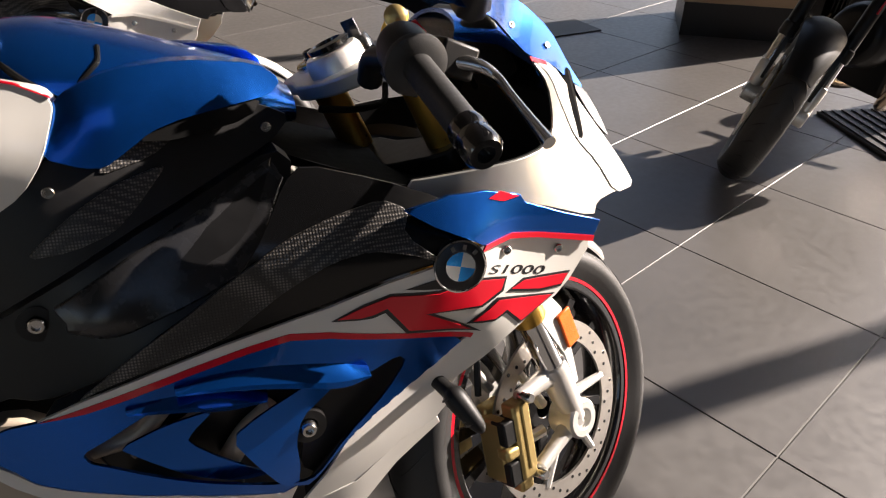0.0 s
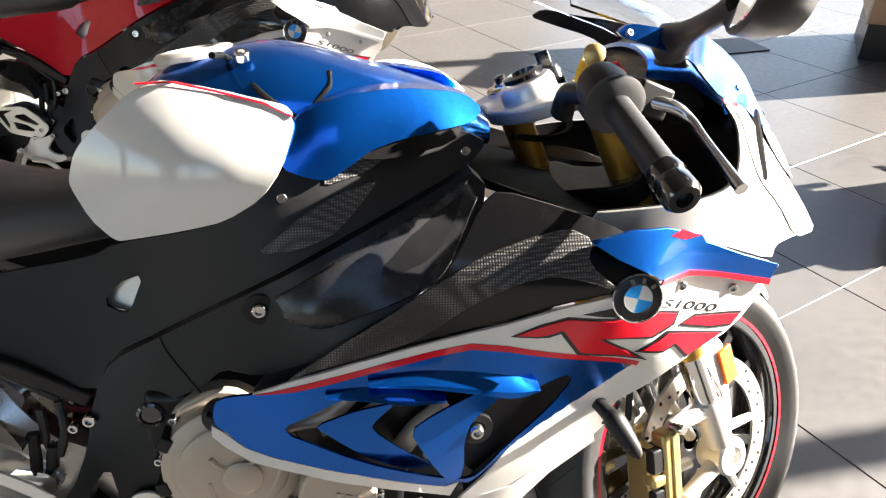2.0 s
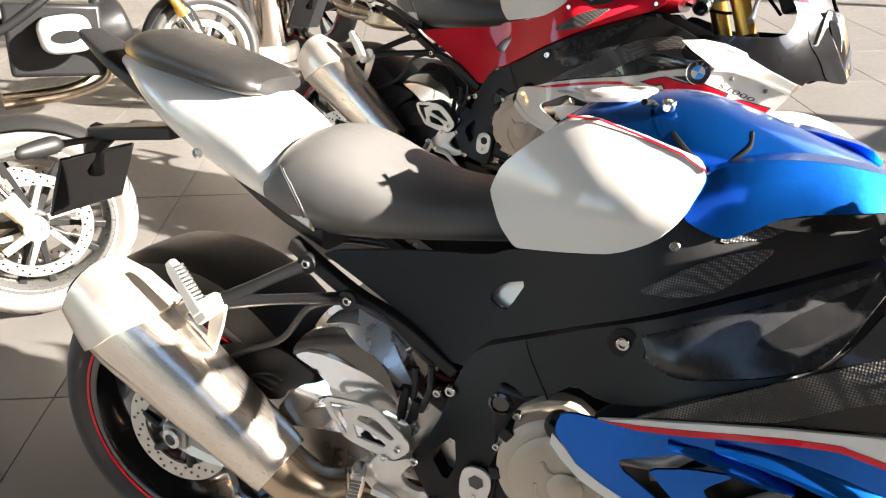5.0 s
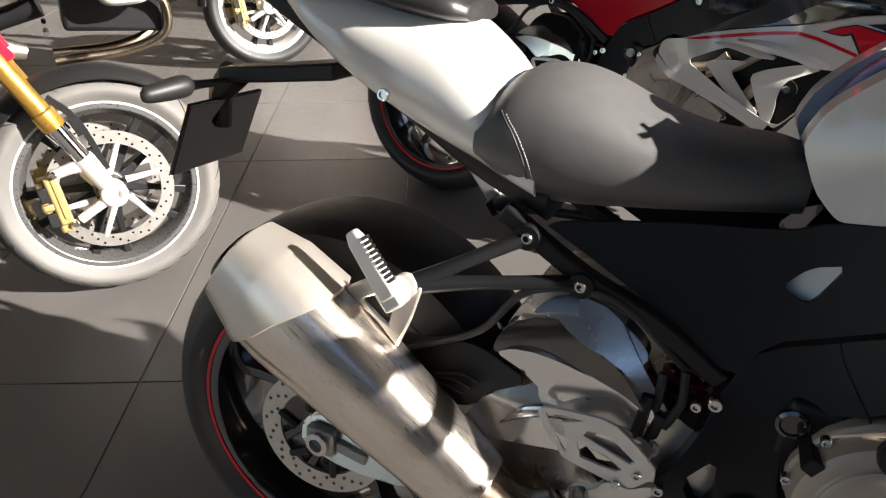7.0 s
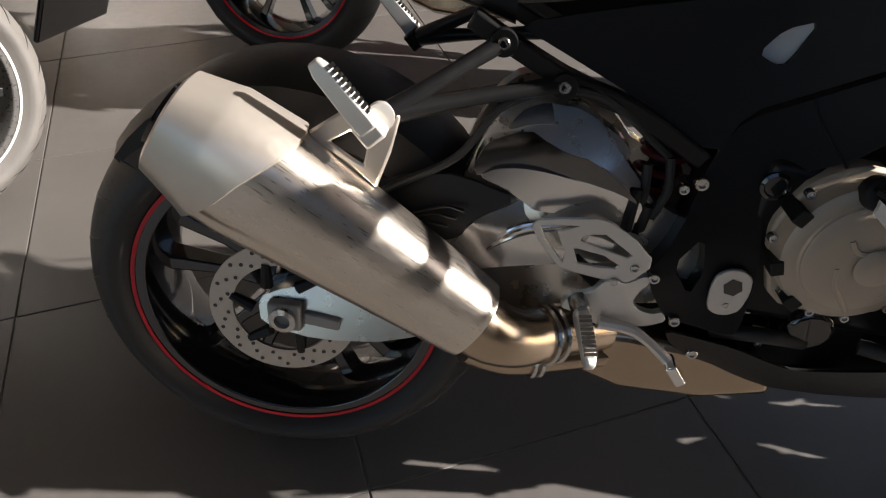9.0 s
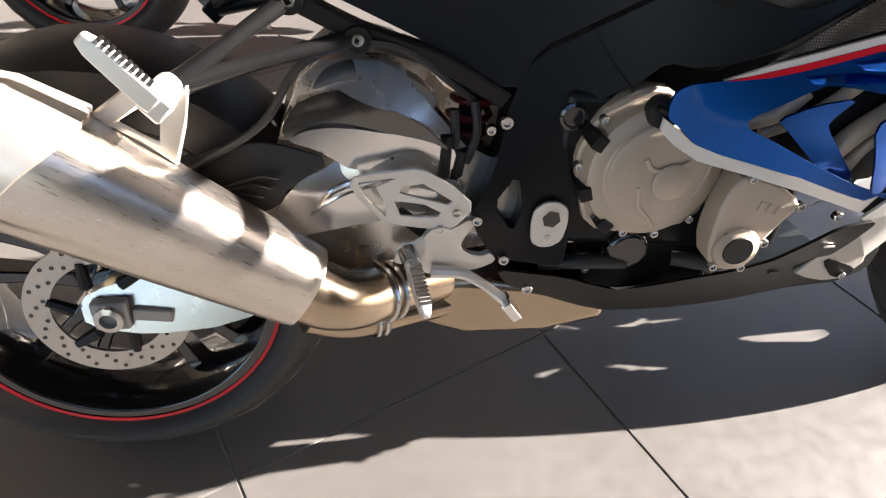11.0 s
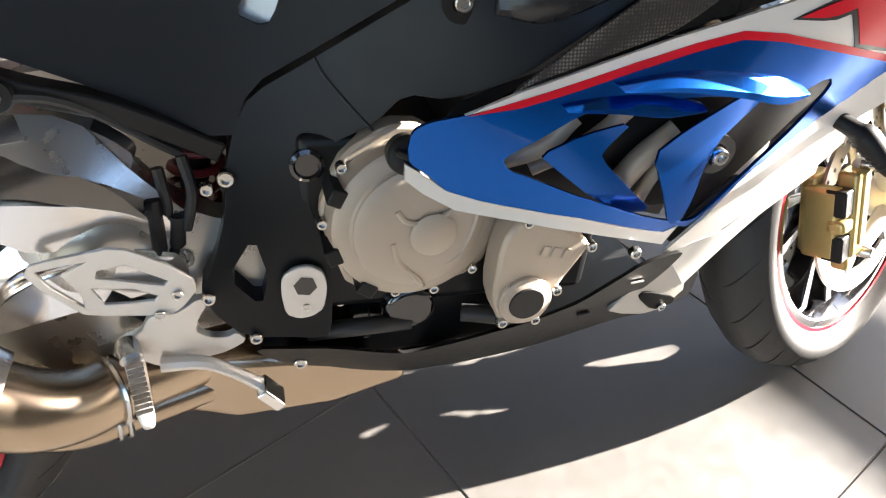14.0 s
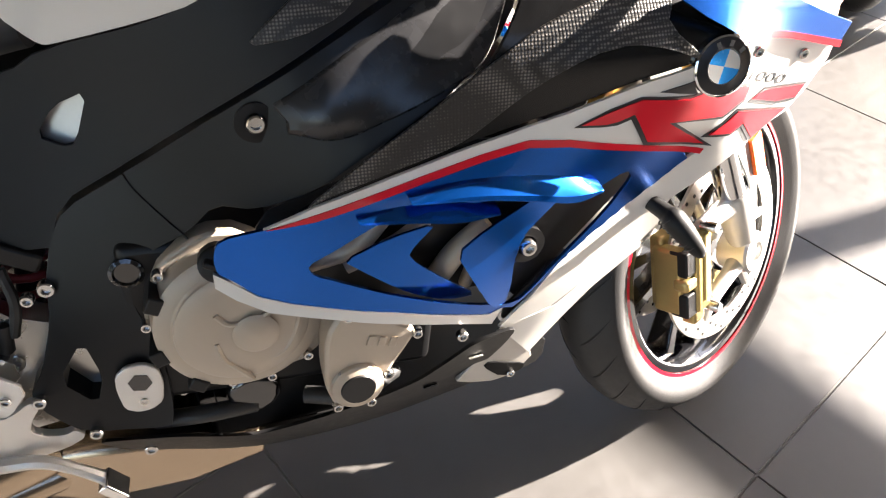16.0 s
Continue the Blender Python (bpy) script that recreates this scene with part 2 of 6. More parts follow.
def panel(name, outline, y_of, material, parent, label="", both=False, bevel=0.0015, **kw):
    bm = flat_panel(outline, y_of, **kw)
    other = mirrored(bm) if both else None
    ob = part(name, bm, material, parent, label, bevel, 35)
    if both:
        part(name, other, material, parent, label, bevel, 35)
    return ob


def loft(loops, closed=True, caps=True):
    bm = bmesh.new()
    rings = [[bm.verts.new(p) for p in loop] for loop in loops]
    n = len(rings[0])
    for a, b in zip(rings, rings[1:]):
        for i in range(n if closed else n - 1):
            j = (i + 1) % n
            bm.faces.new((a[i], a[j], b[j], b[i]))
    if caps and closed:
        bm.faces.new(rings[0])
        bm.faces.new(list(reversed(rings[-1])))
    return bm


def spline(pts, per=6):
    """Catmull-Rom through points of any dimension."""
    p = [np.array(q, float) for q in pts]
    p = [2 * p[0] - p[1]] + p + [2 * p[-1] - p[-2]]
    out = []
    for a, b, c, d in zip(p, p[1:], p[2:], p[3:]):
        for k in range(per):
            t = k / per
            out.append(0.5 * (2 * b + (c - a) * t + (2 * a - 5 * b + 4 * c - d) * t * t + (3 * b - a - 3 * c + d) * t**3))
    return out + [p[-2]]


def tube(pts, radius, segs=12, per=6, caps=True, m=None):
    """A round bar along points; radius: one value, or one for each point."""
    rs = list(radius) if isinstance(radius, (list, tuple)) else [radius] * len(pts)
    path = spline([(*p, r) for p, r in zip(pts, rs)], per) if per > 1 else [np.array((*p, r)) for p, r in zip(pts, rs)]
    loops, side = [], None
    for i, q in enumerate(path):
        way = Vector(path[min(i + 1, len(path) - 1)][:3] - path[max(i - 1, 0)][:3]).normalized()
        if side is None:
            side = way.orthogonal().normalized()
        side = (side - way * side.dot(way)).normalized()
        up = way.cross(side)
        loops.append([Vector(q[:3]) + (side * math.cos(a) + up * math.sin(a)) * q[3] for a in (math.tau * k / segs for k in range(segs))])
    bm = loft(loops, True, caps)
    if m is not None:
        bm.transform(m)
    return bm


def frame_to(p, way, side=None):
    """A matrix whose z runs along way, at p."""
    z = Vector(way).normalized()
    x = (Vector(side) - z * Vector(side).dot(z)).normalized() if side else z.orthogonal().normalized()
    y = z.cross(x)
    return Matrix.Translation(p) @ Matrix((x, y, z)).transposed().to_4x4()


def lathe(profile, segs=24, m=None, closed=False):
    """Turns (r, h) about z."""
    bm = bmesh.new()
    rings = []
    for r, h in profile:
        if r < 1e-6:
            rings.append([bm.verts.new((0, 0, h))] * segs)
        else:
            rings.append([bm.verts.new((r * math.cos(math.tau * k / segs), r * math.sin(math.tau * k / segs), h)) for k in range(segs)])
    if closed:
        rings.append(rings[0])
    for a, b in zip(rings, rings[1:]):
        for i in range(segs):
            j = (i + 1) % segs
            vs = list(dict.fromkeys((a[i], a[j], b[j], b[i])))
            if len(vs) > 2:
                bm.faces.new(vs)
    if m is not None:
        bm.transform(m)
    return bm


def block(size, m=Matrix()):
    bm = bmesh.new()
    bmesh.ops.create_cube(bm, size=1.0)
    bm.transform(m @ Matrix.Diagonal((*size, 1)))
    return bm


def slab(outline, thick, m=Matrix(), soft=0, holes=()):
    """A flat plate: an outline in local (x, y), thick along z from 0."""
    bm = bmesh.new()
    edges = []
    for loop in [rounded(list(outline), soft)] + [rounded(list(h), soft) for h in holes]:
        vs = [bm.verts.new((x, y, 0)) for x, y in loop]
        edges += [bm.edges.new((a, b)) for a, b in zip(vs, vs[1:] + vs[:1])]
    if holes:
        bmesh.ops.triangle_fill(bm, use_beauty=True, use_dissolve=False, edges=edges)
    else:
        bm.faces.new(bm.verts)
    got = bmesh.ops.extrude_face_region(bm, geom=bm.faces[:])
    bmesh.ops.translate(bm, verts=[v for v in got["geom"] if isinstance(v, bmesh.types.BMVert)], vec=(0, 0, thick))
    bm.transform(m)
    return bm


def joined(*bms):
    out = bms[0]
    for other in bms[1:]:
        me = bpy.data.meshes.new("join")
        other.to_mesh(me)
        other.free()
        out.from_mesh(me)
        bpy.data.meshes.remove(me)
    return out


# plates seen from the bike's right side: local x ahead, y up, thickness towards -y of the bike
def side_m(y):
    return Matrix(((1, 0, 0, 0), (0, 0, -1, y), (0, 1, 0, 0), (0, 0, 0, 1)))


def bolt_bm(p, r=0.007, h=0.005, way=(0, -1, 0)):
    s = r * 0.55
    prof = [(r, -0.004), (r, h * 0.7), (r * 0.85, h), (s, h), (s * 0.9, h * 0.35), (0, h * 0.35)]
    return lathe(prof, 14, frame_to(p, way))


def bolt(p, parent, r=0.007, h=0.005, way=(0, -1, 0), material=None):
    return part("bolt", bolt_bm(p, r, h, way), material or STEEL, parent, "", 0, 30)


# ---------- the place ----------
TILE_SIZE, TILE_TURN, TILE_O = 0.614, 23.7, (-0.963, 0.784)
u_dir = Vector((math.cos(radians(TILE_TURN)), math.sin(radians(TILE_TURN)), 0))
v_dir = Vector((-u_dir.y, u_dir.x, 0))


def box_wall(name, lo, hi, material=WALL_PAINT, label="plain white painted showroom wall", m=Matrix()):
    size = [b - a for a, b in zip(lo, hi)]
    mid = [(a + b) / 2 for a, b in zip(lo, hi)]
    ob = part(name, block(size, m @ Matrix.Translation(mid)), material, None)
    return tagged(ob, label, "wall", kind="structure")


X0, X1, Y0, Y1, CEIL = -7.0, 10.06, -5.5, 9.0, 6.0
FRONT = 7.0
IN_TILES = pose(0, 0, 0, 0, 0, TILE_TURN)
PLAN = [(X0, Y0), (X1, Y0), (3.69, Y1), (X0, Y1)]
floor = part("floor", slab(PLAN, 0.1, Matrix.Translation((0, 0, -0.103))), GROUT, None)
tagged(floor, "dark grey porcelain tiled showroom floor with light joints", "floor", kind="structure")
ceiling = part("ceiling", slab(PLAN, 0.2, Matrix.Translation((0, 0, CEIL))), mat("grey_ceiling_paint", (0.2, 0.2, 0.2), 0.8, 0.0, 0.03, 4), None)
tagged(ceiling, "plain grey showroom ceiling", "ceiling", kind="structure")
box_wall("wall_west", (X0 - 0.2, -2.0, -0.1), (X0, Y1, CEIL))
box_wall("wall_west", (X0 - 0.2, Y0, 3.4), (X0, -2.0, CEIL))
box_wall("wall_west", (X0 - 0.2, Y0, -0.1), (X0, -2.0, 0.5))
box_wall("window_mullion", (X0 - 0.14, -3.7, 0.5), (X0 - 0.04, -3.6, 3.4), DARK_FRAME, "dark metal mullion of the window")
box_wall("wall_north", (X0, Y1, -0.1), (3.69, Y1 + 0.2, CEIL))
# unseen wall, dark and solid to darken reflections and fill on the bike
GREY_WALL = mat("dark_grey_wall_paint", (0.09, 0.088, 0.086), 0.8, 0.0, 0.05, 4)
box_wall("wall_south", (X0, Y0 - 0.2, -0.1), (-4.6, Y0, CEIL), GREY_WALL, "unseen plain dark grey wall that holds back light")
box_wall("wall_south", (2.6, Y0 - 0.2, -0.1), (X1, Y0, CEIL), GREY_WALL, "unseen plain dark grey wall that holds back light")
box_wall("wall_south", (-1.6, Y0 - 0.2, 5.8), (2.6, Y0, CEIL), GREY_WALL, "unseen plain dark grey wall that holds back light")
box_wall("wall_south", (-1.6, Y0 - 0.2, -0.1), (2.6, Y0, 3.4), GREY_WALL, "unseen plain dark grey wall that holds back light")
for x in (-0.6, 1.0):
    box_wall("window_mullion", (x - 0.06, Y0 - 0.12, 3.4), (x + 0.06, Y0 - 0.02, 5.8), DARK_FRAME, "dark metal mullion of the window")
box_wall("wall_south", (-4.6, Y0 - 0.2, 3.4), (-1.6, Y0, CEIL), GREY_WALL, "unseen plain dark grey wall that holds back light")
box_wall("wall_south", (-4.6, Y0 - 0.2, -0.1), (-1.6, Y0, 0.4), GREY_WALL, "unseen plain dark grey wall that holds back light")
box_wall("window_mullion", (-3.15, Y0 - 0.12, 0.4), (-3.05, Y0 - 0.02, 3.4), DARK_FRAME, "dark metal mullion of the window")
# the glazed front stands square to the tiles: sill, head, posts and one transom
box_wall("wall_east_sill", (FRONT, -6.4, -0.1), (FRONT + 0.15, 6.76, 0.12), DARK_FRAME, "dark metal sill of the window wall", IN_TILES)
box_wall("wall_east_head", (FRONT, -6.4, 5.2), (FRONT + 0.15, 6.76, CEIL), DARK_FRAME, "dark metal head of the window wall", IN_TILES)
# unseen solid stretch, added to cut off sun on the southern floor
box_wall("wall_east", (FRONT, -9.08, -0.1), (FRONT + 0.15, -6.4, CEIL), GREY_WALL, "unseen plain dark grey wall that holds back light", IN_TILES)
POSTS = (-2.514, 0.62, 3.75)
for v, top in zip(POSTS, (2.645, 5.2, 5.2)):
    box_wall("window_mullion", (FRONT, v - 0.038, 0.12), (FRONT + 0.12, v + 0.038, top), DARK_FRAME, "dark metal mullion of the window wall", IN_TILES)
for a, b in ((-6.4, 0.582), (0.658, 3.712), (3.788, 6.76)):
    box_wall("window_transom", (FRONT + 0.03, a, 2.645), (FRONT + 0.09, b, 2.80), DARK_FRAME, "dark metal transom of the window wall", IN_TILES)

# ---------- the sports bike ----------
BIKE_M = pose(-0.037, 0.033, 0.009, -11.31, 1.93, -0.02)
FAIR = sheet([(1.038, 0.579, -0.225), (0.833, 0.61, -0.222), (1.209, 0.777, -0.25), (1.285, 0.768, -0.214), (1.367, 0.751, -0.195), (1.233, 0.662, -0.209), (1.252, 0.668, -0.217), (1.177, 0.593, -0.196), (1.024, 0.447, -0.185), (0.70, 0.60, -0.19), (0.85, 0.47, -0.21), (1.0, 0.75, -0.225), (0.95, 0.47, -0.20)])
FRAME_Y = sheet([(0.773, 0.741, -0.156), (1.141, 0.845, -0.172), (0.809, 0.876, -0.145), (0.599, 0.443, -0.136), (0.62, 0.585, -0.125), (0.539, 0.576, -0.116), (0.501, 0.455, -0.149), (0.541, 0.388, -0.144), (1.031, 0.915, -0.09), (0.62, 0.759, -0.095), (0.361, 0.682, -0.104), (0.288, 0.728, -0.105), (0.95, 0.75, -0.2), (0.9, 0.8, -0.165)])


def tyre_profile(R, r_in, w, crown):
    """Half-round tyre section as (r, y) pairs round the loop."""
    out = []
    for k in range(15):
        a = -1 + 2 * k / 14
        out.append((R - crown * abs(a) ** 2.2, a * w / 2))
    out += [(R - crown - 0.012, w / 2 * 0.985), ((R - crown + r_in) / 2, w / 2 * 0.9), (r_in, w / 2 * 0.72)]
    out += [(r_in, -w / 2 * 0.72), ((R - crown + r_in) / 2, -w / 2 * 0.9), (R - crown - 0.012, -w / 2 * 0.985)]
    return out


def wheel(name, centre, m, R, w, crown, rim_w, disc_r, discs, parent, mats, label, spokes=10, spoke_m=None):
    """A cast wheel about the local y axis: rim, tyre, stripe, spokes and discs."""
    M = m @ Matrix.Translation(centre) @ Matrix(((1, 0, 0, 0), (0, 0, 1, 0), (0, -1, 0, 0), (0, 0, 0, 1)))
    tyre_m, rim_m, stripe_m = mats
    hw = rim_w / 2
    rim = [(0.232, hw), (0.232, hw - 0.008), (0.216, hw - 0.014), (0.206, hw * 0.3), (0.206, -hw * 0.3), (0.216, -hw + 0.014), (0.232, -hw + 0.008), (0.232, -hw), (0.214, -hw), (0.196, -hw * 0.35), (0.196, hw * 0.35), (0.214, hw)]
    bms = [lathe(rim, 64, None, True), lathe([(0.018, hw * 0.75), (0.04, hw * 0.75), (0.045, hw * 0.4), (0.045, -hw * 0.4), (0.04, -hw * 0.75), (0.018, -hw * 0.75)], 24, None, True)]
    bm = joined(*bms)
    bm.transform(M)
    ob = part(name, bm, rim_m, parent, label, 0.002, 35)
    for k in range(spokes):
        a = math.tau * k / spokes
        off = 0.10 * (1 if k % 2 else -1)
        p0 = Vector((0.035 * math.cos(a), 0.035 * math.sin(a), 0))
        p1 = Vector((0.205 * math.cos(a + off), 0.205 * math.sin(a + off), 0))
        way = p1 - p0
        mm = M @ frame_to(p0, way, (0, 0, 1))
        sp = loft([[mm @ Vector((sx * 0.5 * hh, sy * 0.5 * ww, d)) for sx, sy in ((-1, -1), (1, -1), (1, 1), (-1, 1))] for d, hh, ww in ((0, 0.05, 0.03), (way.length * 0.5, 0.034, 0.017), (way.length, 0.046, 0.024))])
        part("spoke", sp, spoke_m or rim_m, ob, "", 0.003)
    part("tyre", lathe(tyre_profile(R, 0.226, w, crown), 96, M, True), tyre_m, ob, "black rubber road tyre with dark strips for its grooves", 0, 50)
    # raised dark strips stand in for the shade inside the tread grooves
    grooves = []
    for k in range(26):
        for s in (-1, 1):
            line = []
            for q in range(6):
                u = 0.12 + 0.15 * q
                a = math.tau * (k + 0.25 * s) / 26 + 0.16 * (q / 5) ** 1.5
                r = R - crown * u ** 2.2 - 0.0004
                line.append((r * math.cos(a), r * math.sin(a), s * u * w / 2))
            grooves.append(tube(line, [0.0008, 0.0018, 0.0021, 0.0021, 0.0016, 0.0006], 5, 1, True, M))
    tagged(part("tread_groove", joined(*grooves), SATIN, ob), kind="stuff")
    for s in (-1, 1):
        part("rim_stripe", lathe([(0.2335, s * (hw + 0.0005)), (0.2335, s * (hw + 0.002)), (0.2275, s * (hw + 0.002)), (0.2275, s * (hw + 0.0005))], 96, M, True), stripe_m, ob, "thin coloured rim stripe")
    for s in discs:
        d = lathe([(disc_r, -0.0025), (disc_r, 0.0025), (disc_r - 0.034, 0.0025), (disc_r - 0.034, -0.0025)], 72, None, True)
        d.transform(M @ Matrix.Translation((0, 0, s)))
        disc = part("brake_disc", d, DISC, parent, "drilled steel brake disc", 0, 30)
        dots = []
        for k in range(48):
            a = math.tau * k / 48
            rr = disc_r - (0.008, 0.017, 0.026)[k % 3]
            dots.append(lathe([(0.0032, -0.0032), (0.0032, 0.0032), (0, 0.0032)], 8, M @ Matrix.Translation((rr * math.cos(a), rr * math.sin(a), s))))
            dots.append(lathe([(0.0032, 0.0032), (0.0032, -0.0032), (0, -0.0032)], 8, M @ Matrix.Translation((rr * math.cos(a), rr * math.sin(a), s))))
        tagged(part("drilled_hole", joined(*dots), GLOSS_BLACK, disc), kind="stuff")
        for k in range(6):
            a = math.tau * k / 6
            p0 = Vector((0.045 * math.cos(a), 0.045 * math.sin(a), s))
            p1 = Vector(((disc_r - 0.03) * math.cos(a + 0.25), (disc_r - 0.03) * math.sin(a + 0.25), s))
            part("carrier_arm", tube([p0, p1], [0.010, 0.007], 8, 1, True, M), ALU_MATT if disc_r > 0.14 else SATIN, disc)
    return ob


bike = thing("motorcycle", "blue, white and red sports motorcycle leaning on its stand", "motorcycle", BIKE_M)

# rear wheel
YAW_M = pose(0, 0, 0, 0, 0, 2.7)
rear = wheel("rear_wheel", (-0.005, 0, 0.309), YAW_M, 0.318, 0.19, 0.055, 0.152, 0.11, (-0.095,), bike, (TYRE, GLOSS_BLACK, RED), "black cast wheel with a thin red rim stripe")

# front assembly in its own axes (ahead, left, up the fork), turned to the left lock
RAKE = 23.5
UPWARD = Vector((-math.sin(radians(RAKE)), 0, math.cos(radians(RAKE))))
AHEAD = Vector((math.cos(radians(RAKE)), 0, math.sin(radians(RAKE))))


def fork_axes(steer, axle):
    pivot = axle - AHEAD * 0.03
    turn = Matrix.Translation(pivot) @ Matrix.Rotation(radians(steer), 4, UPWARD) @ Matrix.Translation(-pivot)
    return turn @ Matrix.Translation(axle) @ Matrix((AHEAD, (0, 1, 0), UPWARD)).transposed().to_4x4()


def caliper(parent, m, s, material):
    """A four-pot radial caliper behind the fork foot."""
    def at(a, l, h, ry=0):
        return m @ pose(a - 0.008, s * l, h + 0.03, 0, ry, 0)
    c = part("brake_caliper", joined(block((0.034, 0.03, 0.13), at(-0.106, 0.094, 0.035, 20)), block((0.03, 0.026, 0.02), at(-0.135, 0.094, 0.035, 20)), block((0.03, 0.024, 0.03), at(-0.135, 0.092, -0.03, 20)), block((0.046, 0.024, 0.12), at(-0.115, 0.048, 0.035, 20)), block((0.022, 0.05, 0.11), at(-0.136, 0.07, 0.035, 20))), material, parent, "gold cast brake caliper", 0.006, 40, 3)
    for h in (0.0, 0.065):
        part("brake_pad", block((0.034, 0.03, 0.04), at(-0.142 + 0.36 * h, 0.09, h, 20)), PLASTIC, c, "black brake pad spring", 0.003)
    for a, h in ((-0.112, -0.032), (-0.072, 0.098)):
        part("caliper_bolt", lathe([(0.0, 0.024), (0.007, 0.024), (0.0085, 0.02), (0.0085, 0)], 14, at(a, 0.10, h) @ pose(0, 0, 0, -90 * s, 0, 0)), STEEL, c)
    part("caliper_ridge", block((0.016, 0.008, 0.11), at(-0.098, 0.108, 0.04, 20)), material, c, "", 0.002)
    return c


def fork_leg(parent, m, s, tube_m=GOLD, foot_m=ALU_MATT, caliper_m=GOLD_CAST, reflector=ORANGE, top=0.685):
    mm = m @ Matrix.Translation((0, s * 0.1, 0))
    leg = part("fork_leg", lathe([(0.0, top), (0.0245, top), (0.0245, 0.266), (0.029, 0.261), (0.03, 0.222), (0.027, 0.215), (0.0, 0.215)], 28, mm), tube_m, parent, "gold anodised upper fork tube")
    part("fork_slider", lathe([(0.0, 0.26), (0.0215, 0.26), (0.0215, 0.09), (0.0, 0.09)], 28, mm), CHROME, leg, "polished steel fork slider")
    part("axle_foot", joined(
        lathe([(0.0, 0.122), (0.025, 0.122), (0.027, 0.112), (0.025, 0.07), (0.022, 0.03), (0.018, 0.0), (0.0, 0.0)], 24, mm),
        lathe([(0.0, -0.03), (0.034, -0.03), (0.034, 0.016), (0.03, 0.02), (0.017, 0.02), (0.016, 0.006), (0.0, 0.006)], 28, mm @ pose(0, 0, 0, -90 * s, 0, 0)),
        tube([(0.0, s * 0.0, 0.10), (-0.04, s * 0.0, 0.115), (-0.085, s * 0.0, 0.126)], [0.02, 0.015, 0.013], 10, 4, True, mm),
        tube([(0.0, s * 0.0, 0.0), (-0.05, s * 0.0, -0.004), (-0.108, s * 0.0, -0.006)], [0.02, 0.013, 0.012], 10, 4, True, mm),
    ), foot_m, leg, "pale aluminium axle clamp and caliper mount", 0.002)
    caliper(parent, m, s, caliper_m)
    if reflector:
        part("reflector", block((0.03, 0.006, 0.062), m @ pose(0.045, s * 0.125, 0.165, 0, 4, 0)), reflector, leg, "orange side reflector", 0.002)
        part("reflector_bracket", slab([(0.0, 0.22), (0.02, 0.25), (0.04, 0.235), (0.052, 0.20), (0.035, 0.12), (0.022, 0.07), (0.012, 0.07), (0.018, 0.13)], 0.004, m @ Matrix(((1, 0, 0, 0), (0, 0, -s, s * 0.122), (0, 1, 0, 0), (0, 0, 0, 1)))), WHITE, leg, "white mudguard stay", 0.001)
    return leg


def mudguard(parent, m, R, w, a0, a1, material, label):
    """A front mudguard round the tyre from angle a0 to a1 (degrees from ahead, upwards)."""
    loops = []
    for k in range(19):
        f = k / 18
        a = radians(a0 + (a1 - a0) * f)
        ww = w * (0.55 + 0.45 * math.sin(math.pi * min(1, f * 1.15 + 0.05)))
        pts = []
        for j in range(9):
            b = -1 + j / 4
            pts.append((R - 0.03 * abs(b) ** 2.5, b * ww))
        pts += [(r - 0.004, y * 0.97) for r, y in reversed(pts)]
        loops.append([m @ Vector((r * math.cos(a), y, r * math.sin(a))) for r, y in pts])
    return part("mudguard", loft(loops), material, parent, label)


AXLE = Vector((1.452, 0.038, 0.357))
HEAD = Vector((1.178, 0.055, 0.97))
up_f = (HEAD - AXLE).normalized()
ahead_f = (Vector((1, 0.047, 0)) - up_f * Vector((1, 0.047, 0)).dot(up_f)).normalized()
FORK_M = Matrix.Translation(AXLE) @ Matrix.Rotation(radians(22.5), 4, up_f) @ Matrix((ahead_f, up_f.cross(ahead_f), up_f)).transposed().to_4x4()
front = wheel("front_wheel", (0, 0, 0), FORK_M, 0.306, 0.12, 0.035, 0.09, 0.16, (-0.062, 0.062), bike, (TYRE, GLOSS_BLACK, RED), "black cast wheel with a thin red rim stripe")
fork_leg(bike, FORK_M, -1), fork_leg(bike, FORK_M, 1)
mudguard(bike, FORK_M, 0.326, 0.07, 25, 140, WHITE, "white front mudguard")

# --- tank, seat and tail ---
def hull(stations, power=2.6, n=28, x_shift=0.0):
    """Stations (x, z bottom, z top, half width, height of the widest point 0..1), skinned."""
    loops = []
    for x, zb, zt, w, mid in spline(stations, 5):
        zm = zb + (zt - zb) * mid
        loop = []
        for k in range(n):
            a = math.tau * k / n
            c, s = math.cos(a), math.sin(a)
            y = w * math.copysign(abs(c) ** (2 / power), c)
            h = (zt - zm) if s > 0 else (zm - zb)
            loop.append((x + x_shift, y + SKEW * max(x, 0.0), zm + h * math.copysign(abs(s) ** (2 / power), s)))
        loops.append(loop)
    return loft(loops)


tank = part("tank_cover", hull([(0.565, 0.82, 0.885, 0.05, 0.4), (0.60, 0.82, 0.95, 0.075, 0.4), (0.66, 0.83, 1.003, 0.10, 0.4), (0.73, 0.83, 1.028, 0.118, 0.45), (0.80, 0.86, 1.037, 0.13, 0.5), (0.88, 0.88, 1.02, 0.133, 0.5), (0.97, 0.89, 0.993, 0.12, 0.5), (1.03, 0.89, 0.973, 0.105, 0.5), (1.075, 0.90, 0.942, 0.082, 0.5)], 2.4), BLUE, bike, "metallic blue tank cover")
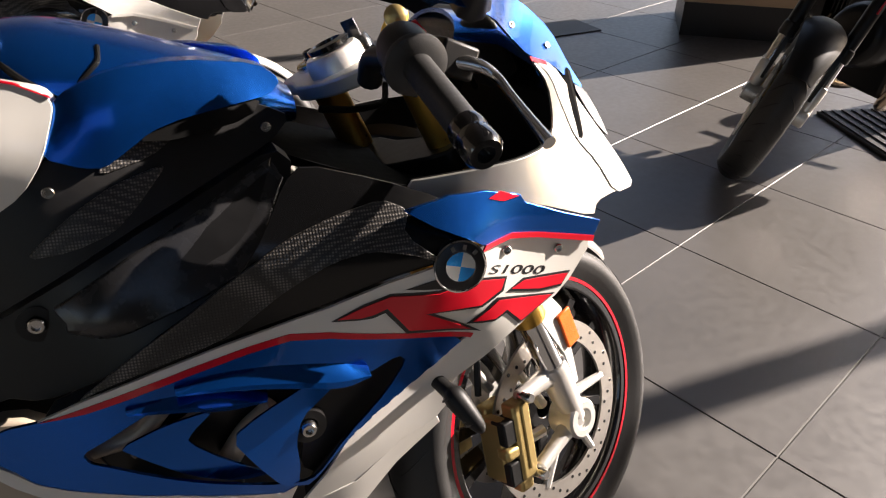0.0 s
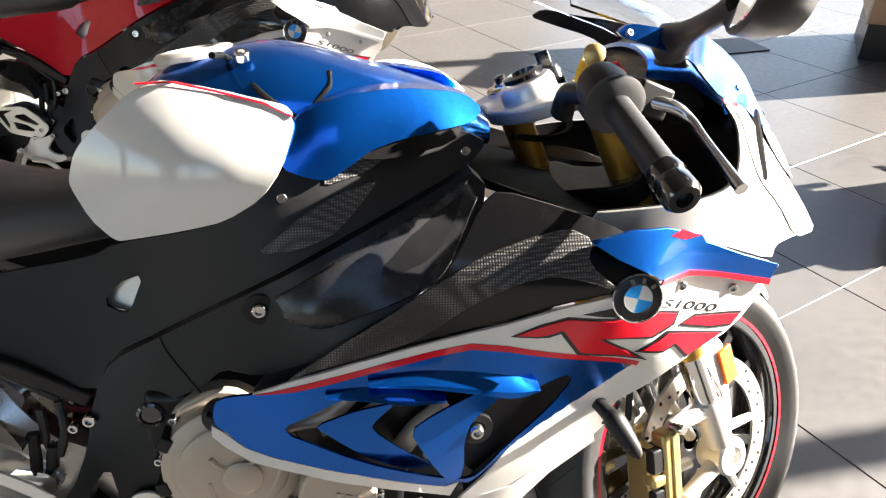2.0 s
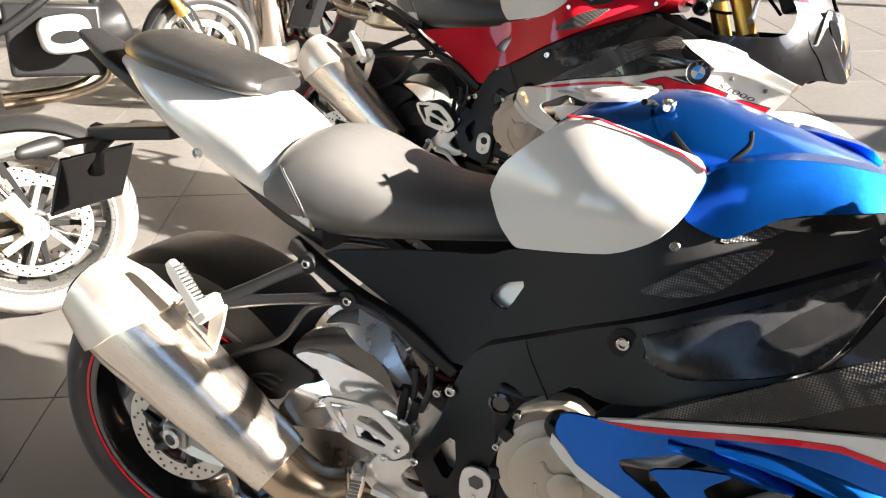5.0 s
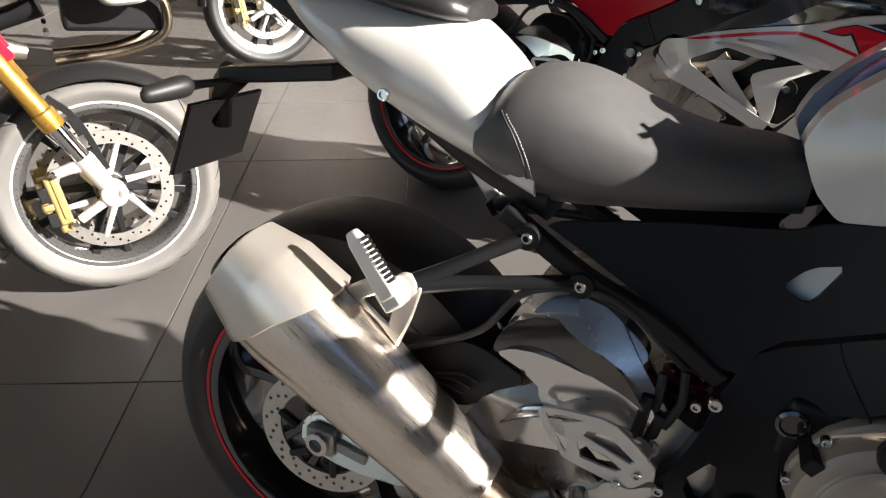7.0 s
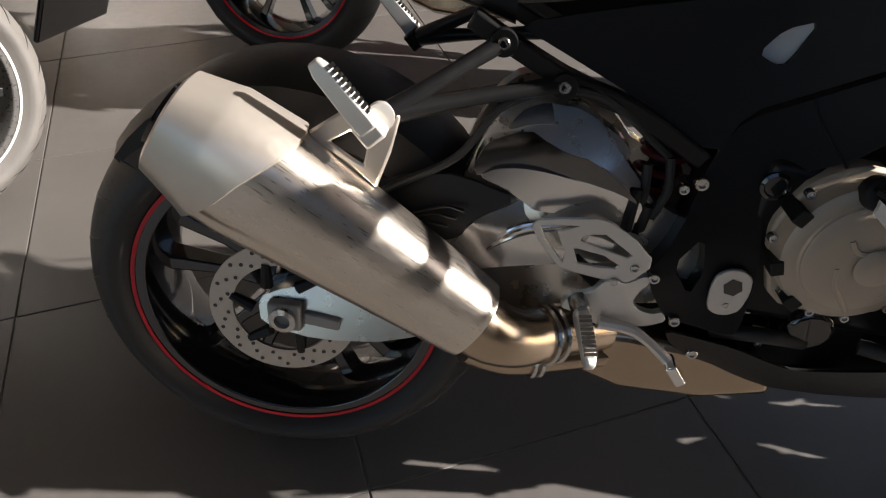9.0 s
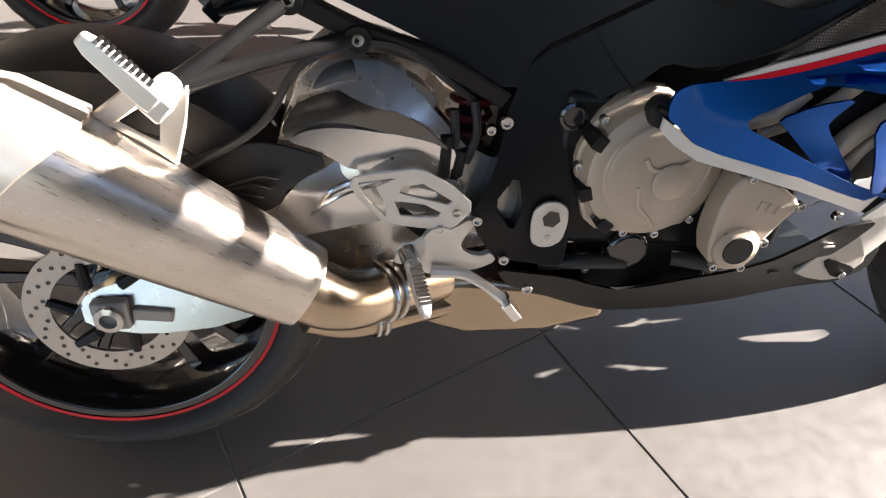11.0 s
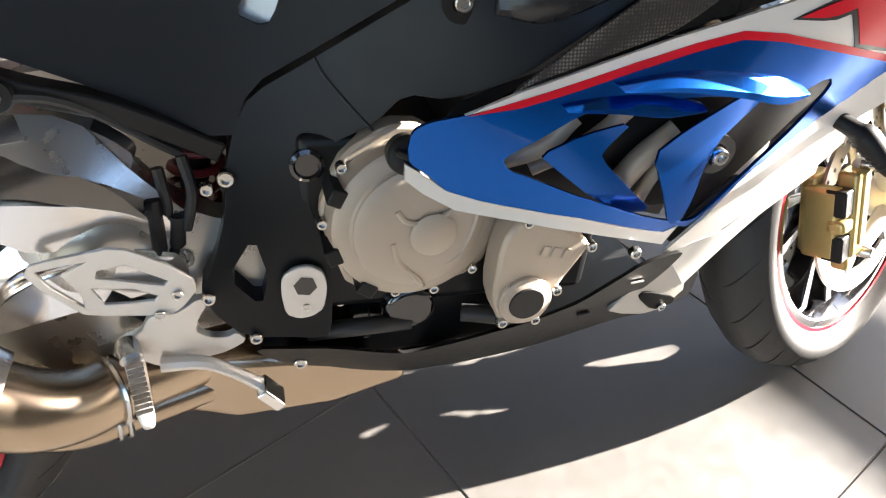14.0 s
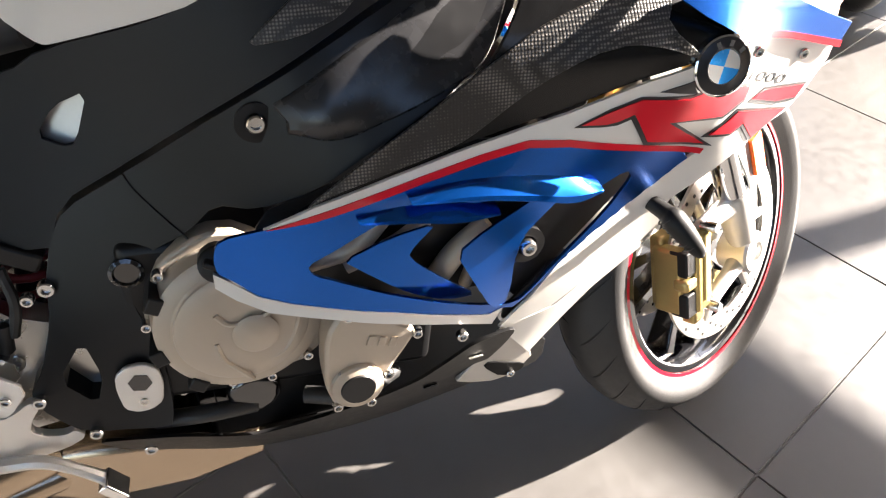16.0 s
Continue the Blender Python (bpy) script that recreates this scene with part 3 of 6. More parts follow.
TANK_Y = sheet([(0.56, 0.87, -0.078), (0.60, 0.82, -0.095), (0.62, 0.96, -0.09), (0.66, 1.0, -0.082), (0.69, 0.90, -0.135), (0.70, 0.83, -0.12), (0.75, 0.99, -0.1), (0.76, 0.92, -0.145), (0.79, 0.87, -0.142), (0.82, 0.965, -0.125), (0.82, 0.91, -0.146)])
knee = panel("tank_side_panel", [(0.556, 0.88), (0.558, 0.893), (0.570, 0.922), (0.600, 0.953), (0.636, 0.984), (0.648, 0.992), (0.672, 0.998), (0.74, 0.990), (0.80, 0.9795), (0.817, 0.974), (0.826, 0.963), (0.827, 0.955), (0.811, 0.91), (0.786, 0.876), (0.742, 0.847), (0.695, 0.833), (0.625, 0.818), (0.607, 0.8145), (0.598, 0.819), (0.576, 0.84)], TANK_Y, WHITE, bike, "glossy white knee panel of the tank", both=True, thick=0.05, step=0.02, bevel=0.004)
BLUE_SIDE = sheet([(0.82, 0.965, -0.118), (0.812, 0.913, -0.143), (0.845, 0.9, -0.147), (0.862, 0.898, -0.146), (0.911, 0.918, -0.134), (1.003, 0.945, -0.11), (1.03, 0.955, -0.09), (0.9, 0.985, -0.118), (1.0, 0.975, -0.09), (0.86, 0.95, -0.142)])
panel("tank_wing", [(0.826, 0.966), (0.818, 0.935), (0.809, 0.911), (0.845, 0.898), (0.864, 0.896), (0.888, 0.911), (0.912, 0.927), (0.945, 0.937), (1.0, 0.946), (1.04, 0.95), (1.055, 0.965), (1.03, 0.985), (0.95, 0.995), (0.88, 0.99)], BLUE_SIDE, BLUE, tank, "metallic blue side wing of the tank cover", both=True, thick=0.05, step=0.02, soft=1)
panel("tank_red_line", [(0.65, 1.0), (0.692, 1.0025), (0.739, 0.9935), (0.795, 0.9815), (0.825, 0.968), (0.8258, 0.9664), (0.795, 0.9798), (0.739, 0.9918), (0.692, 1.0008), (0.651, 0.9983)], TANK_Y, RED, tank, "thin red pinstripe", both=True, thick=0.006, proud=0.0018, soft=0, bevel=0)
cap = part("filler_cap", lathe([(0.0, 0.0), (0.05, 0.0), (0.052, 0.006), (0.046, 0.011), (0.034, 0.012), (0.031, 0.009), (0.0, 0.009)], 32, pose(0.70, 0.033, 1.016, 0, -9, 0)), ALU_MATT, tank, "round silver filler cap")
bolt((0.768, -0.05, 1.026), tank, 0.009, 0.006, (0, -0.45, 1))
# no opening here: a black sheet carries the shade of the slot
panel("tank_slot", [(0.894, 0.918), (0.934, 0.937), (0.988, 0.945), (1.03, 0.948), (1.015, 0.93), (0.937, 0.915)], lambda x, z: BLUE_SIDE(x, z) + 0.004, GAP_SHADE, tank, "black sheet for the shaded slot under the wing", thick=0.006)

seat = part("rider_seat", hull([(0.205, 0.80, 0.865, 0.12, 0.4), (0.235, 0.775, 0.905, 0.128, 0.45), (0.28, 0.755, 0.918, 0.13, 0.5), (0.33, 0.755, 0.912, 0.128, 0.5), (0.40, 0.765, 0.885, 0.12, 0.5), (0.47, 0.775, 0.868, 0.105, 0.5), (0.54, 0.785, 0.868, 0.09, 0.5), (0.578, 0.79, 0.86, 0.078, 0.5)], 2.6), SEAT_VINYL, bike, "black vinyl rider seat with stitched rear edge", 0, 50)
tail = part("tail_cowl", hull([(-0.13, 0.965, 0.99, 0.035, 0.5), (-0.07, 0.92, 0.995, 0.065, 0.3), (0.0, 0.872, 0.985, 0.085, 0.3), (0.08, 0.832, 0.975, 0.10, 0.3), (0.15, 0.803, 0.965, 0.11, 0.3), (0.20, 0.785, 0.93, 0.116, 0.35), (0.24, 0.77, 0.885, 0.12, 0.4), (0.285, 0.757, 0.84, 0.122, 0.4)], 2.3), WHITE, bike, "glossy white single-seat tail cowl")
part("pillion_seat", hull([(-0.1, 0.985, 1.02, 0.055, 0.4), (-0.05, 0.975, 1.035, 0.08, 0.4), (0.02, 0.965, 1.024, 0.085, 0.4), (0.09, 0.955, 1.008, 0.087, 0.4), (0.14, 0.952, 0.994, 0.08, 0.4), (0.165, 0.955, 0.98, 0.06, 0.4)], 2.8), PAD_SHADE_VINYL, bike, "smooth black pillion pad, darkened as if shaded", 0, 50)
part("tail_under", hull([(-0.23, 1.0, 1.02, 0.03, 0.5), (-0.15, 0.95, 0.985, 0.045, 0.5), (0.0, 0.875, 0.92, 0.055, 0.5), (0.10, 0.82, 0.87, 0.07, 0.5), (0.20, 0.77, 0.82, 0.09, 0.5), (0.30, 0.735, 0.79, 0.108, 0.5)], 4), PLASTIC, bike, "matt black underside of the tail")
bolt((0.083, -0.112, 0.866), tail, 0.008, 0.004, (0, -1, 0.1))

# --- black trims, frame and subframe ---
trim = panel("side_trim", [(0.30, 0.745), (0.42, 0.768), (0.567, 0.79), (0.597, 0.808), (0.701, 0.832), (0.751, 0.855), (0.783, 0.88), (0.806, 0.908), (0.845, 0.905), (0.862, 0.903), (0.911, 0.925), (1.0, 0.946), (1.034, 0.937), (1.06, 0.925), (1.035, 0.899), (0.957, 0.865), (0.863, 0.823), (0.755, 0.763), (0.644, 0.697), (0.575, 0.662), (0.548, 0.606), (0.45, 0.668), (0.335, 0.728)], lambda x, z: FRAME_Y(x, z), PLASTIC, bike, "matt black plastic trim below the tank", both=True, thick=0.006, holes=([(0.573, 0.729), (0.595, 0.757), (0.629, 0.77), (0.606, 0.72), (0.593, 0.718)],))
panel("dimpled_inset", [(0.854, 0.886), (0.862, 0.903), (0.878, 0.92), (0.916, 0.926), (0.939, 0.922), (0.932, 0.914), (0.906, 0.898)], FRAME_Y, WEAVE, trim, "dimpled grip texture", thick=0.004, proud=0.0025)
panel("dimpled_inset", [(0.775, 0.81), (0.797, 0.831), (0.832, 0.857), (0.867, 0.876), (0.915, 0.889), (0.919, 0.886), (0.885, 0.85), (0.862, 0.83), (0.821, 0.816)], FRAME_Y, WEAVE, trim, "dimpled grip texture", thick=0.004, proud=0.0025)
bolt((0.809, -0.147, 0.877), trim, 0.0062, 0.003)
bolt((1.031, -0.093, 0.915), trim, 0.0062, 0.003)
DUCT_BLACK = mat("semi_gloss_black_casting", (0.02, 0.02, 0.021), 0.27, 0.0, 0.1, 15, bump=0.04, bump_scale=900, rough_vary=0.03, Specular_IOR_Level=0.5)
spar = panel("frame_spar", [(0.575, 0.655), (0.644, 0.690), (0.755, 0.757), (0.863, 0.816), (0.957, 0.858), (1.035, 0.893), (1.057, 0.875), (1.02, 0.81), (0.97, 0.77), (0.89, 0.72), (0.82, 0.672), (0.76, 0.65), (0.72, 0.655), (0.69, 0.625), (0.65, 0.605), (0.622, 0.585), (0.617, 0.545), (0.626, 0.50), (0.631, 0.45), (0.628, 0.395), (0.62, 0.368), (0.53, 0.388), (0.504, 0.429), (0.492, 0.461), (0.512, 0.488), (0.532, 0.538), (0.54, 0.583), (0.555, 0.625)], FRAME_Y, SATIN, bike, "satin black cast aluminium frame", both=True, thick=0.05, step=0.03, bevel=0.005, holes=([(0.523, 0.47), (0.556, 0.51), (0.565, 0.46), (0.552, 0.425)],))
DUCT_LINES = (((0.79, 0.757), (0.863, 0.80), (0.91, 0.823), (0.957, 0.846), (1.0, 0.868), (1.033, 0.885)), ((0.80, 0.742), (0.852, 0.754), (0.903, 0.778), (0.951, 0.806), (0.992, 0.838), (1.026, 0.872)), ((0.80, 0.729), (0.845, 0.722), (0.89, 0.737), (0.95, 0.762), (0.995, 0.788), (1.043, 0.865)))
duct_rows = [[], [], []]
for (tx, tz), (cx, cz), (fx, fz) in zip(*(spline(ln, 6) for ln in DUCT_LINES)):
    top_y = FRAME_Y(tx, tz) - 0.003
    crest_y = top_y - 0.46 * (tz - cz)
    for row, p in zip(duct_rows, ((tx, top_y, tz), (cx, crest_y, cz), (fx, min(crest_y + 0.005, FRAME_Y(fx, fz) - 0.002), fz))):
        row.append(np.array(p))
duct_loops = []
for top, crest, foot in zip(*duct_rows):
    mid_a, mid_b = (top + crest) / 2 + np.array((0, -0.0015, 0)), (crest + foot) / 2 + np.array((0, -0.003, 0))
    duct_loops.append([tuple(p) for p in (top, mid_a, crest, mid_b, foot, foot + np.array((0, 0.02, 0)), top + np.array((0, 0.02, 0)))])
duct = part("air_duct", loft(duct_loops), DUCT_BLACK, spar, "smooth satin black air duct", 0.003, 28)
panel("slot_insert", [(0.563, 0.72), (0.585, 0.765), (0.64, 0.78), (0.615, 0.71)], lambda x, z: FRAME_Y(x, z) + 0.016, ALU_MATT, trim, "grey metal behind the slot", thick=0.004)
part("frame_bolt", bolt_bm((0.773, FRAME_Y(0.773, 0.741) - 0.004, 0.741), 0.009, 0.005), STEEL, spar, "large polished frame bolt")
part("frame_bolt_seat", lathe([(0.02, 0.0), (0.02, 0.002), (0.0105, 0.003), (0.0105, 0.0)], 24, frame_to((0.773, FRAME_Y(0.773, 0.741) - 0.001, 0.741), (0, -1, 0)), True), PLASTIC, spar)
for x, z, r in ((0.501, 0.455, 0.0075), (0.541, 0.388, 0.0075), (0.539, 0.576, 0.009), (0.519, 0.568, 0.007)):
    bolt((x, FRAME_Y(x, z) - 0.002, z), spar, r, 0.006)
part("frame_plug", lathe([(0.018, 0), (0.018, 0.005), (0.014, 0.007), (0.012, 0.004), (0, 0.004)], 24, frame_to((0.62, -0.127, 0.585), (0, -1, 0))), GLOSS_BLACK, spar, "round black frame plug")
pp = side_m(-0.14)
pivot = part("pivot_plate", slab([(0.577, 0.412), (0.59, 0.403), (0.606, 0.403), (0.62, 0.412), (0.626, 0.44), (0.624, 0.462), (0.61, 0.473), (0.592, 0.473), (0.578, 0.462), (0.575, 0.44)], 0.006, pp, 1), ALU_MATT, bike, "pale metal swingarm pivot insert", 0.0015)
part("pivot_hex", lathe([(0.013, 0), (0.013, 0.0005), (0, 0.0005)], 6, frame_to((0.602, -0.1462, 0.447), (0, -1, 0))), GLOSS_BLACK, pivot, "dark hexagon socket")
bolt((0.60, -0.146, 0.418), pivot, 0.005, 0.001)
# subframe struts and pillion peg
for s in (-1, 1):
    sub = part("subframe_rail", tube([(0.54, s * 0.10, 0.60), (0.45, s * 0.102, 0.655), (0.361, s * 0.104, 0.69), (0.25, s * 0.10, 0.75)], 0.016, 4), SATIN, bike, "black aluminium subframe rail", 0.003)
strut = part("peg_bracket", joined(tube([(0.157, -0.175, 0.652), (0.22, -0.15, 0.69), (0.288, -0.112, 0.728)], [0.013, 0.0095, 0.011], 10), tube([(0.157, -0.175, 0.652), (0.25, -0.145, 0.668), (0.361, -0.112, 0.684)], [0.013, 0.009, 0.011], 10)), SATIN, bike, "black forged pillion peg bracket")
part("strut_eye", lathe([(0.008, 0.0), (0.008, 0.006), (0.0155, 0.006), (0.0165, 0.003), (0.0165, -0.006)], 24, frame_to((0.288, -0.117, 0.728), (0, -1, 0))), SATIN, strut)
part("strut_eye", lathe([(0.008, 0.0), (0.008, 0.006), (0.0155, 0.006), (0.0165, 0.003), (0.0165, -0.006)], 24, frame_to((0.361, -0.117, 0.683), (0, -1, 0))), SATIN, strut)
bolt((0.288, -0.121, 0.728), strut, 0.0075, 0.005)
bolt((0.361, -0.121, 0.683), strut, 0.0075, 0.005)
part("bracket_boss", lathe([(0.0, 0.0), (0.016, 0.0), (0.016, 0.012), (0.008, 0.014), (0, 0.012)], 20, frame_to((0.157, -0.178, 0.654), (0.1, -1, 0.1))), ALU_MATT, strut)


def foot_peg(p, q, r, parent, name="foot_peg"):
    """A ribbed alloy peg from p to q."""
    p, q = Vector(p), Vector(q)
    m, n = frame_to(p, q - p, (0, 0, 1)), (q - p).length
    ob = part(name, loft([[m @ Vector((sx * r * k, sy * r * 0.8 * k, d * n)) for sx, sy in ((-1, -1), (1, -1), (1, 1), (-1, 1))] for d, k in ((0, 1.0), (0.15, 1.1), (0.85, 0.9), (1.0, 0.6))]), ALU_MATT, parent, "ribbed alloy foot peg", 0.003)
    ribs = [block((0.004, r * 1.5, 0.0045), m @ Matrix.Translation((r * 1.0, 0, n * (0.2 + 0.07 * k)))) for k in range(10)]
    part("peg_rib", joined(*ribs), ALU, ob)
    return ob


foot_peg((0.150, -0.205, 0.645), (0.088, -0.2, 0.716), 0.012, bike, "pillion_peg")
left_strut = part("peg_bracket", joined(tube([(0.157, 0.19, 0.652), (0.22, 0.165, 0.69), (0.288, 0.13, 0.728)], [0.014, 0.010, 0.011], 10), tube([(0.157, 0.19, 0.652), (0.25, 0.165, 0.668), (0.361, 0.14, 0.684)], [0.014, 0.009, 0.011], 10)), SATIN, bike, "black forged pillion peg bracket")
part("peg_knuckle", block((0.03, 0.03, 0.03), pose(0.148, 0.212, 0.644, 0, -40, 0)), SATIN, left_strut, "", 0.004)
foot_peg((0.150, 0.219, 0.645), (0.088, 0.214, 0.716), 0.012, bike, "pillion_peg")
part("peg_knuckle", block((0.03, 0.03, 0.03), pose(0.148, -0.198, 0.644, 0, -40, 0)), ALU_MATT, strut, "", 0.004)

# --- exhaust ---
p_rear, p_front = Vector((-0.09, -0.20, 0.638)), Vector((0.278, -0.185, 0.388))
mm = frame_to(p_rear, p_front - p_rear, (0, -1, 0))
L = (p_front - p_rear).length
loops = []
for d, ra, rb in ((0.13, 0.066, 0.076), (0.15, 0.069, 0.081), (0.24, 0.070, 0.083), (0.32, 0.0685, 0.0805), (0.40, 0.066, 0.077), (0.62, 0.060, 0.069), (0.82, 0.055, 0.061), (0.97, 0.051, 0.055), (1.0, 0.049, 0.053)):
    loop = []
    for k in range(96):
        a = math.tau * k / 96
        fold = 1 - 0.09 * max(0, 1 - d / 0.7) * math.exp(-((((a + 1) % math.tau - 1 - radians(42 - 45 * d)) / 0.13) ** 2))
        loop.append(mm @ Vector((fold * ra * math.copysign(abs(math.cos(a)) ** 0.8, math.cos(a)), fold * rb * math.copysign(abs(math.sin(a)) ** 0.8, math.sin(a)), d * L)))
    loops.append(loop)
muffler = part("muffler", loft(loops), TITAN, bike, "brushed titanium silencer with a pale end cap", 0, 30)
caploops = []
for d, ra, rb in ((0.0, 0.05, 0.058), (0.004, 0.058, 0.066), (0.05, 0.069, 0.0795), (0.06, 0.0715, 0.083), (0.10, 0.0742, 0.0872), (0.102, 0.07, 0.082)):
    caploops.append([mm @ Vector((ra * math.copysign(abs(math.cos(a)) ** 0.8, math.cos(a)), rb * math.copysign(abs(math.sin(a)) ** 0.8, math.sin(a)), d + (-0.038 * math.sin(a) if d > 0.09 else 0))) for a in (math.tau * k / 40 for k in range(40))])
part("end_cap", loft(caploops), END_CAP, muffler, "bead-blasted silver end cap", 0, 30)
part("outlet", lathe([(0.0, 0.0), (0.042, 0.0), (0.044, 0.006), (0.04, 0.006), (0.038, 0.002), (0, 0.002)], 28, mm @ pose(0, 0, -0.001, 180, 0, 0)), GLOSS_BLACK, muffler, "dark exhaust outlet")
part("muffler_clamp", slab([(0.069, 0.627), (0.112, 0.656), (0.15, 0.664), (0.18, 0.656), (0.168, 0.61), (0.15, 0.562), (0.118, 0.592), (0.082, 0.614)], 0.006, side_m(-0.176), 0, holes=([(0.096, 0.618), (0.121, 0.632), (0.143, 0.628), (0.135, 0.592), (0.125, 0.598)],)), END_CAP, muffler, "silver forked silencer bracket", 0.003)
link = part("link_pipe", tube([(0.265, -0.183, 0.392), (0.305, -0.175, 0.362), (0.345, -0.155, 0.342), (0.39, -0.125, 0.335), (0.46, -0.08, 0.32)], [0.047, 0.045, 0.041, 0.038, 0.038], 24), PIPE, bike, "heat-tinted exhaust link pipe")
part("lower_pipe", tube([(0.27, -0.15, 0.315), (0.33, -0.135, 0.288), (0.40, -0.11, 0.28), (0.5, -0.08, 0.28)], [0.026, 0.026, 0.024, 0.024], 20), PIPE, link, "heat-tinted lower pipe")
for x, y, z, r, w in ((0.372, -0.137, 0.338, 0.043, (0.04, 0.028, -0.007)), (0.385, -0.130, 0.336, 0.042, (0.04, 0.03, -0.006)), (0.362, -0.125, 0.283, 0.028, (0.05, 0.02, -0.006)), (0.373, -0.121, 0.282, 0.028, (0.05, 0.02, -0.006))):
    part("pipe_band", lathe([(r, -0.003), (r + 0.003, 0), (r, 0.003), (r - 0.01, 0)], 28, frame_to((x, y, z), w), True), STEEL, link)
part("collector", loft([[(x, y, z) for y, z in ((-w, zt - 0.02), (-w * 0.6, zt), (w * 0.6, zt), (w, zt - 0.02), (w, zb + 0.02), (w * 0.6, zb), (-w * 0.6, zb), (-w, zb + 0.02))] for x, w, zb, zt in ((0.42, 0.10, 0.235, 0.34), (0.5, 0.115, 0.215, 0.35), (0.62, 0.115, 0.21, 0.33), (0.72, 0.10, 0.215, 0.29))]), PIPE, bike, "heat-tinted steel exhaust collector", 0.01, 40, 3)

# --- swingarm and hugger ---
ALU_CAST = mat("satin_cast_aluminium", (0.58, 0.565, 0.53), 0.28, 1.0, 0.02, 8, rough_vary=0.02)
SWING_Y = sheet([(0.257, 0.567, -0.07), (0.32, 0.645, -0.06), (0.41, 0.64, -0.075), (0.49, 0.52, -0.11), (0.3, 0.45, -0.115), (0.39, 0.4, -0.12), (0.16, 0.33, -0.12), (0.0, 0.317, -0.122), (0.34, 0.52, -0.125), (0.42, 0.56, -0.12)])
swing = panel("swingarm", [(-0.045, 0.335), (0.0, 0.355), (0.10, 0.372), (0.18, 0.42), (0.235, 0.50), (0.262, 0.575), (0.285, 0.62), (0.32, 0.648), (0.405, 0.642), (0.45, 0.59), (0.50, 0.53), (0.60, 0.50), (0.62, 0.42), (0.54, 0.395), (0.40, 0.385), (0.30, 0.345), (0.16, 0.288), (0.05, 0.28), (-0.04, 0.295)], SWING_Y, ALU_CAST, bike, "polished cast aluminium swingarm", both=True, thick=0.035, step=0.02, bevel=0.008)
panel("swingarm_brace", [(0.300, 0.612), (0.308, 0.626), (0.322, 0.638), (0.348, 0.646), (0.376, 0.644), (0.407, 0.633), (0.437, 0.616), (0.456, 0.600), (0.447, 0.585), (0.42, 0.602), (0.39, 0.616), (0.36, 0.623), (0.33, 0.621)], lambda x, z: -0.088 + (z - 0.61) * 0.6, ALU, swing, "bright upper swingarm brace", thick=0.03, step=0.012, bevel=0.004)
panel("swingarm_shoulder", [(0.262, 0.577), (0.276, 0.598), (0.31, 0.609), (0.342, 0.612), (0.373, 0.604), (0.402, 0.590), (0.432, 0.578), (0.468, 0.552), (0.44, 0.562), (0.39, 0.571), (0.352, 0.579), (0.32, 0.582), (0.289, 0.579), (0.268, 0.566)], lambda x, z: -0.126 + (z - 0.572) * 1.15, ALU, swing, "sloping upper face of the swingarm box", thick=0.03, step=0.012, bevel=0.004)
panel("swingarm_face", [(0.268, 0.566), (0.289, 0.578), (0.32, 0.581), (0.352, 0.578), (0.39, 0.570), (0.44, 0.561), (0.472, 0.546), (0.484, 0.514), (0.44, 0.512), (0.384, 0.522), (0.343, 0.524), (0.327, 0.536), (0.302, 0.553)], lambda x, z: -0.127 - 0.06 * max(0.0, 0.39 - x) * (0.6 - z) * 10 + 0.12 * max(0.0, x - 0.39), ALU, swing, "polished side face of the swingarm box", thick=0.03, step=0.01, bevel=0.005)
panel("swingarm_lower", [(0.327, 0.534), (0.343, 0.523), (0.384, 0.521), (0.44, 0.511), (0.484, 0.50), (0.484, 0.468), (0.43, 0.455), (0.38, 0.45), (0.30, 0.437), (0.255, 0.428), (0.232, 0.45), (0.258, 0.491), (0.281, 0.512), (0.305, 0.52)], lambda x, z: -0.128 + 0.35 * max(0.0, z - 0.50) - 0.12 * max(0.0, 0.47 - z), ALU, swing, "rounded lower swingarm boss", thick=0.03, step=0.012, bevel=0.006)
for k in range(3):
    part("swingarm_rib", tube([(0.287 + 0.006 * k, -0.130, 0.462 + 0.007 * k), (0.315, -0.132, 0.484 + 0.006 * k), (0.345, -0.131, 0.496 + 0.006 * k), (0.39, -0.129, 0.502 + 0.006 * k)], [0.0015, 0.003, 0.003, 0.0012], 8), ALU, swing, "thin raised casting rib")
part("axle_block", block((0.05, 0.02, 0.045), Matrix.Translation((0.0, -0.128, 0.318))), GREY_MATT, swing, "square grey axle block", 0.004)
part("axle_nut", lathe([(0.012, 0), (0.02, 0), (0.02, 0.008), (0.012, 0.01), (0.011, -0.01), (0, -0.01)], 20, frame_to((0.0, -0.138, 0.318), (0, -1, 0))), STEEL, swing, "hollow axle end")
part("chain_adjuster", block((0.055, 0.012, 0.02), pose(0.055, -0.125, 0.312, 0, 8, 0)), GREY_MATT, swing, "", 0.003)
guard = panel("hugger_side", [(0.06, 0.507), (0.13, 0.537), (0.2, 0.557), (0.245, 0.562), (0.325, 0.545), (0.262, 0.504), (0.252, 0.482), (0.2, 0.464), (0.12, 0.472)], sheet([(0.06, 0.475, -0.10), (0.245, 0.53, -0.128), (0.325, 0.513, -0.15), (0.252, 0.45, -0.148), (0.12, 0.44, -0.135)]), PLASTIC, bike, "black plastic chain and tyre guard", thick=0.004)
for k in range(3):
    part("guard_ridge", tube([(0.15 + 0.02 * k, -0.138, 0.487 + 0.012 * k), (0.20 + 0.015 * k, -0.141, 0.502 + 0.012 * k), (0.235 + 0.01 * k, -0.145, 0.5 + 0.012 * k)], 0.0022, 6), PLASTIC, guard)
hug = []
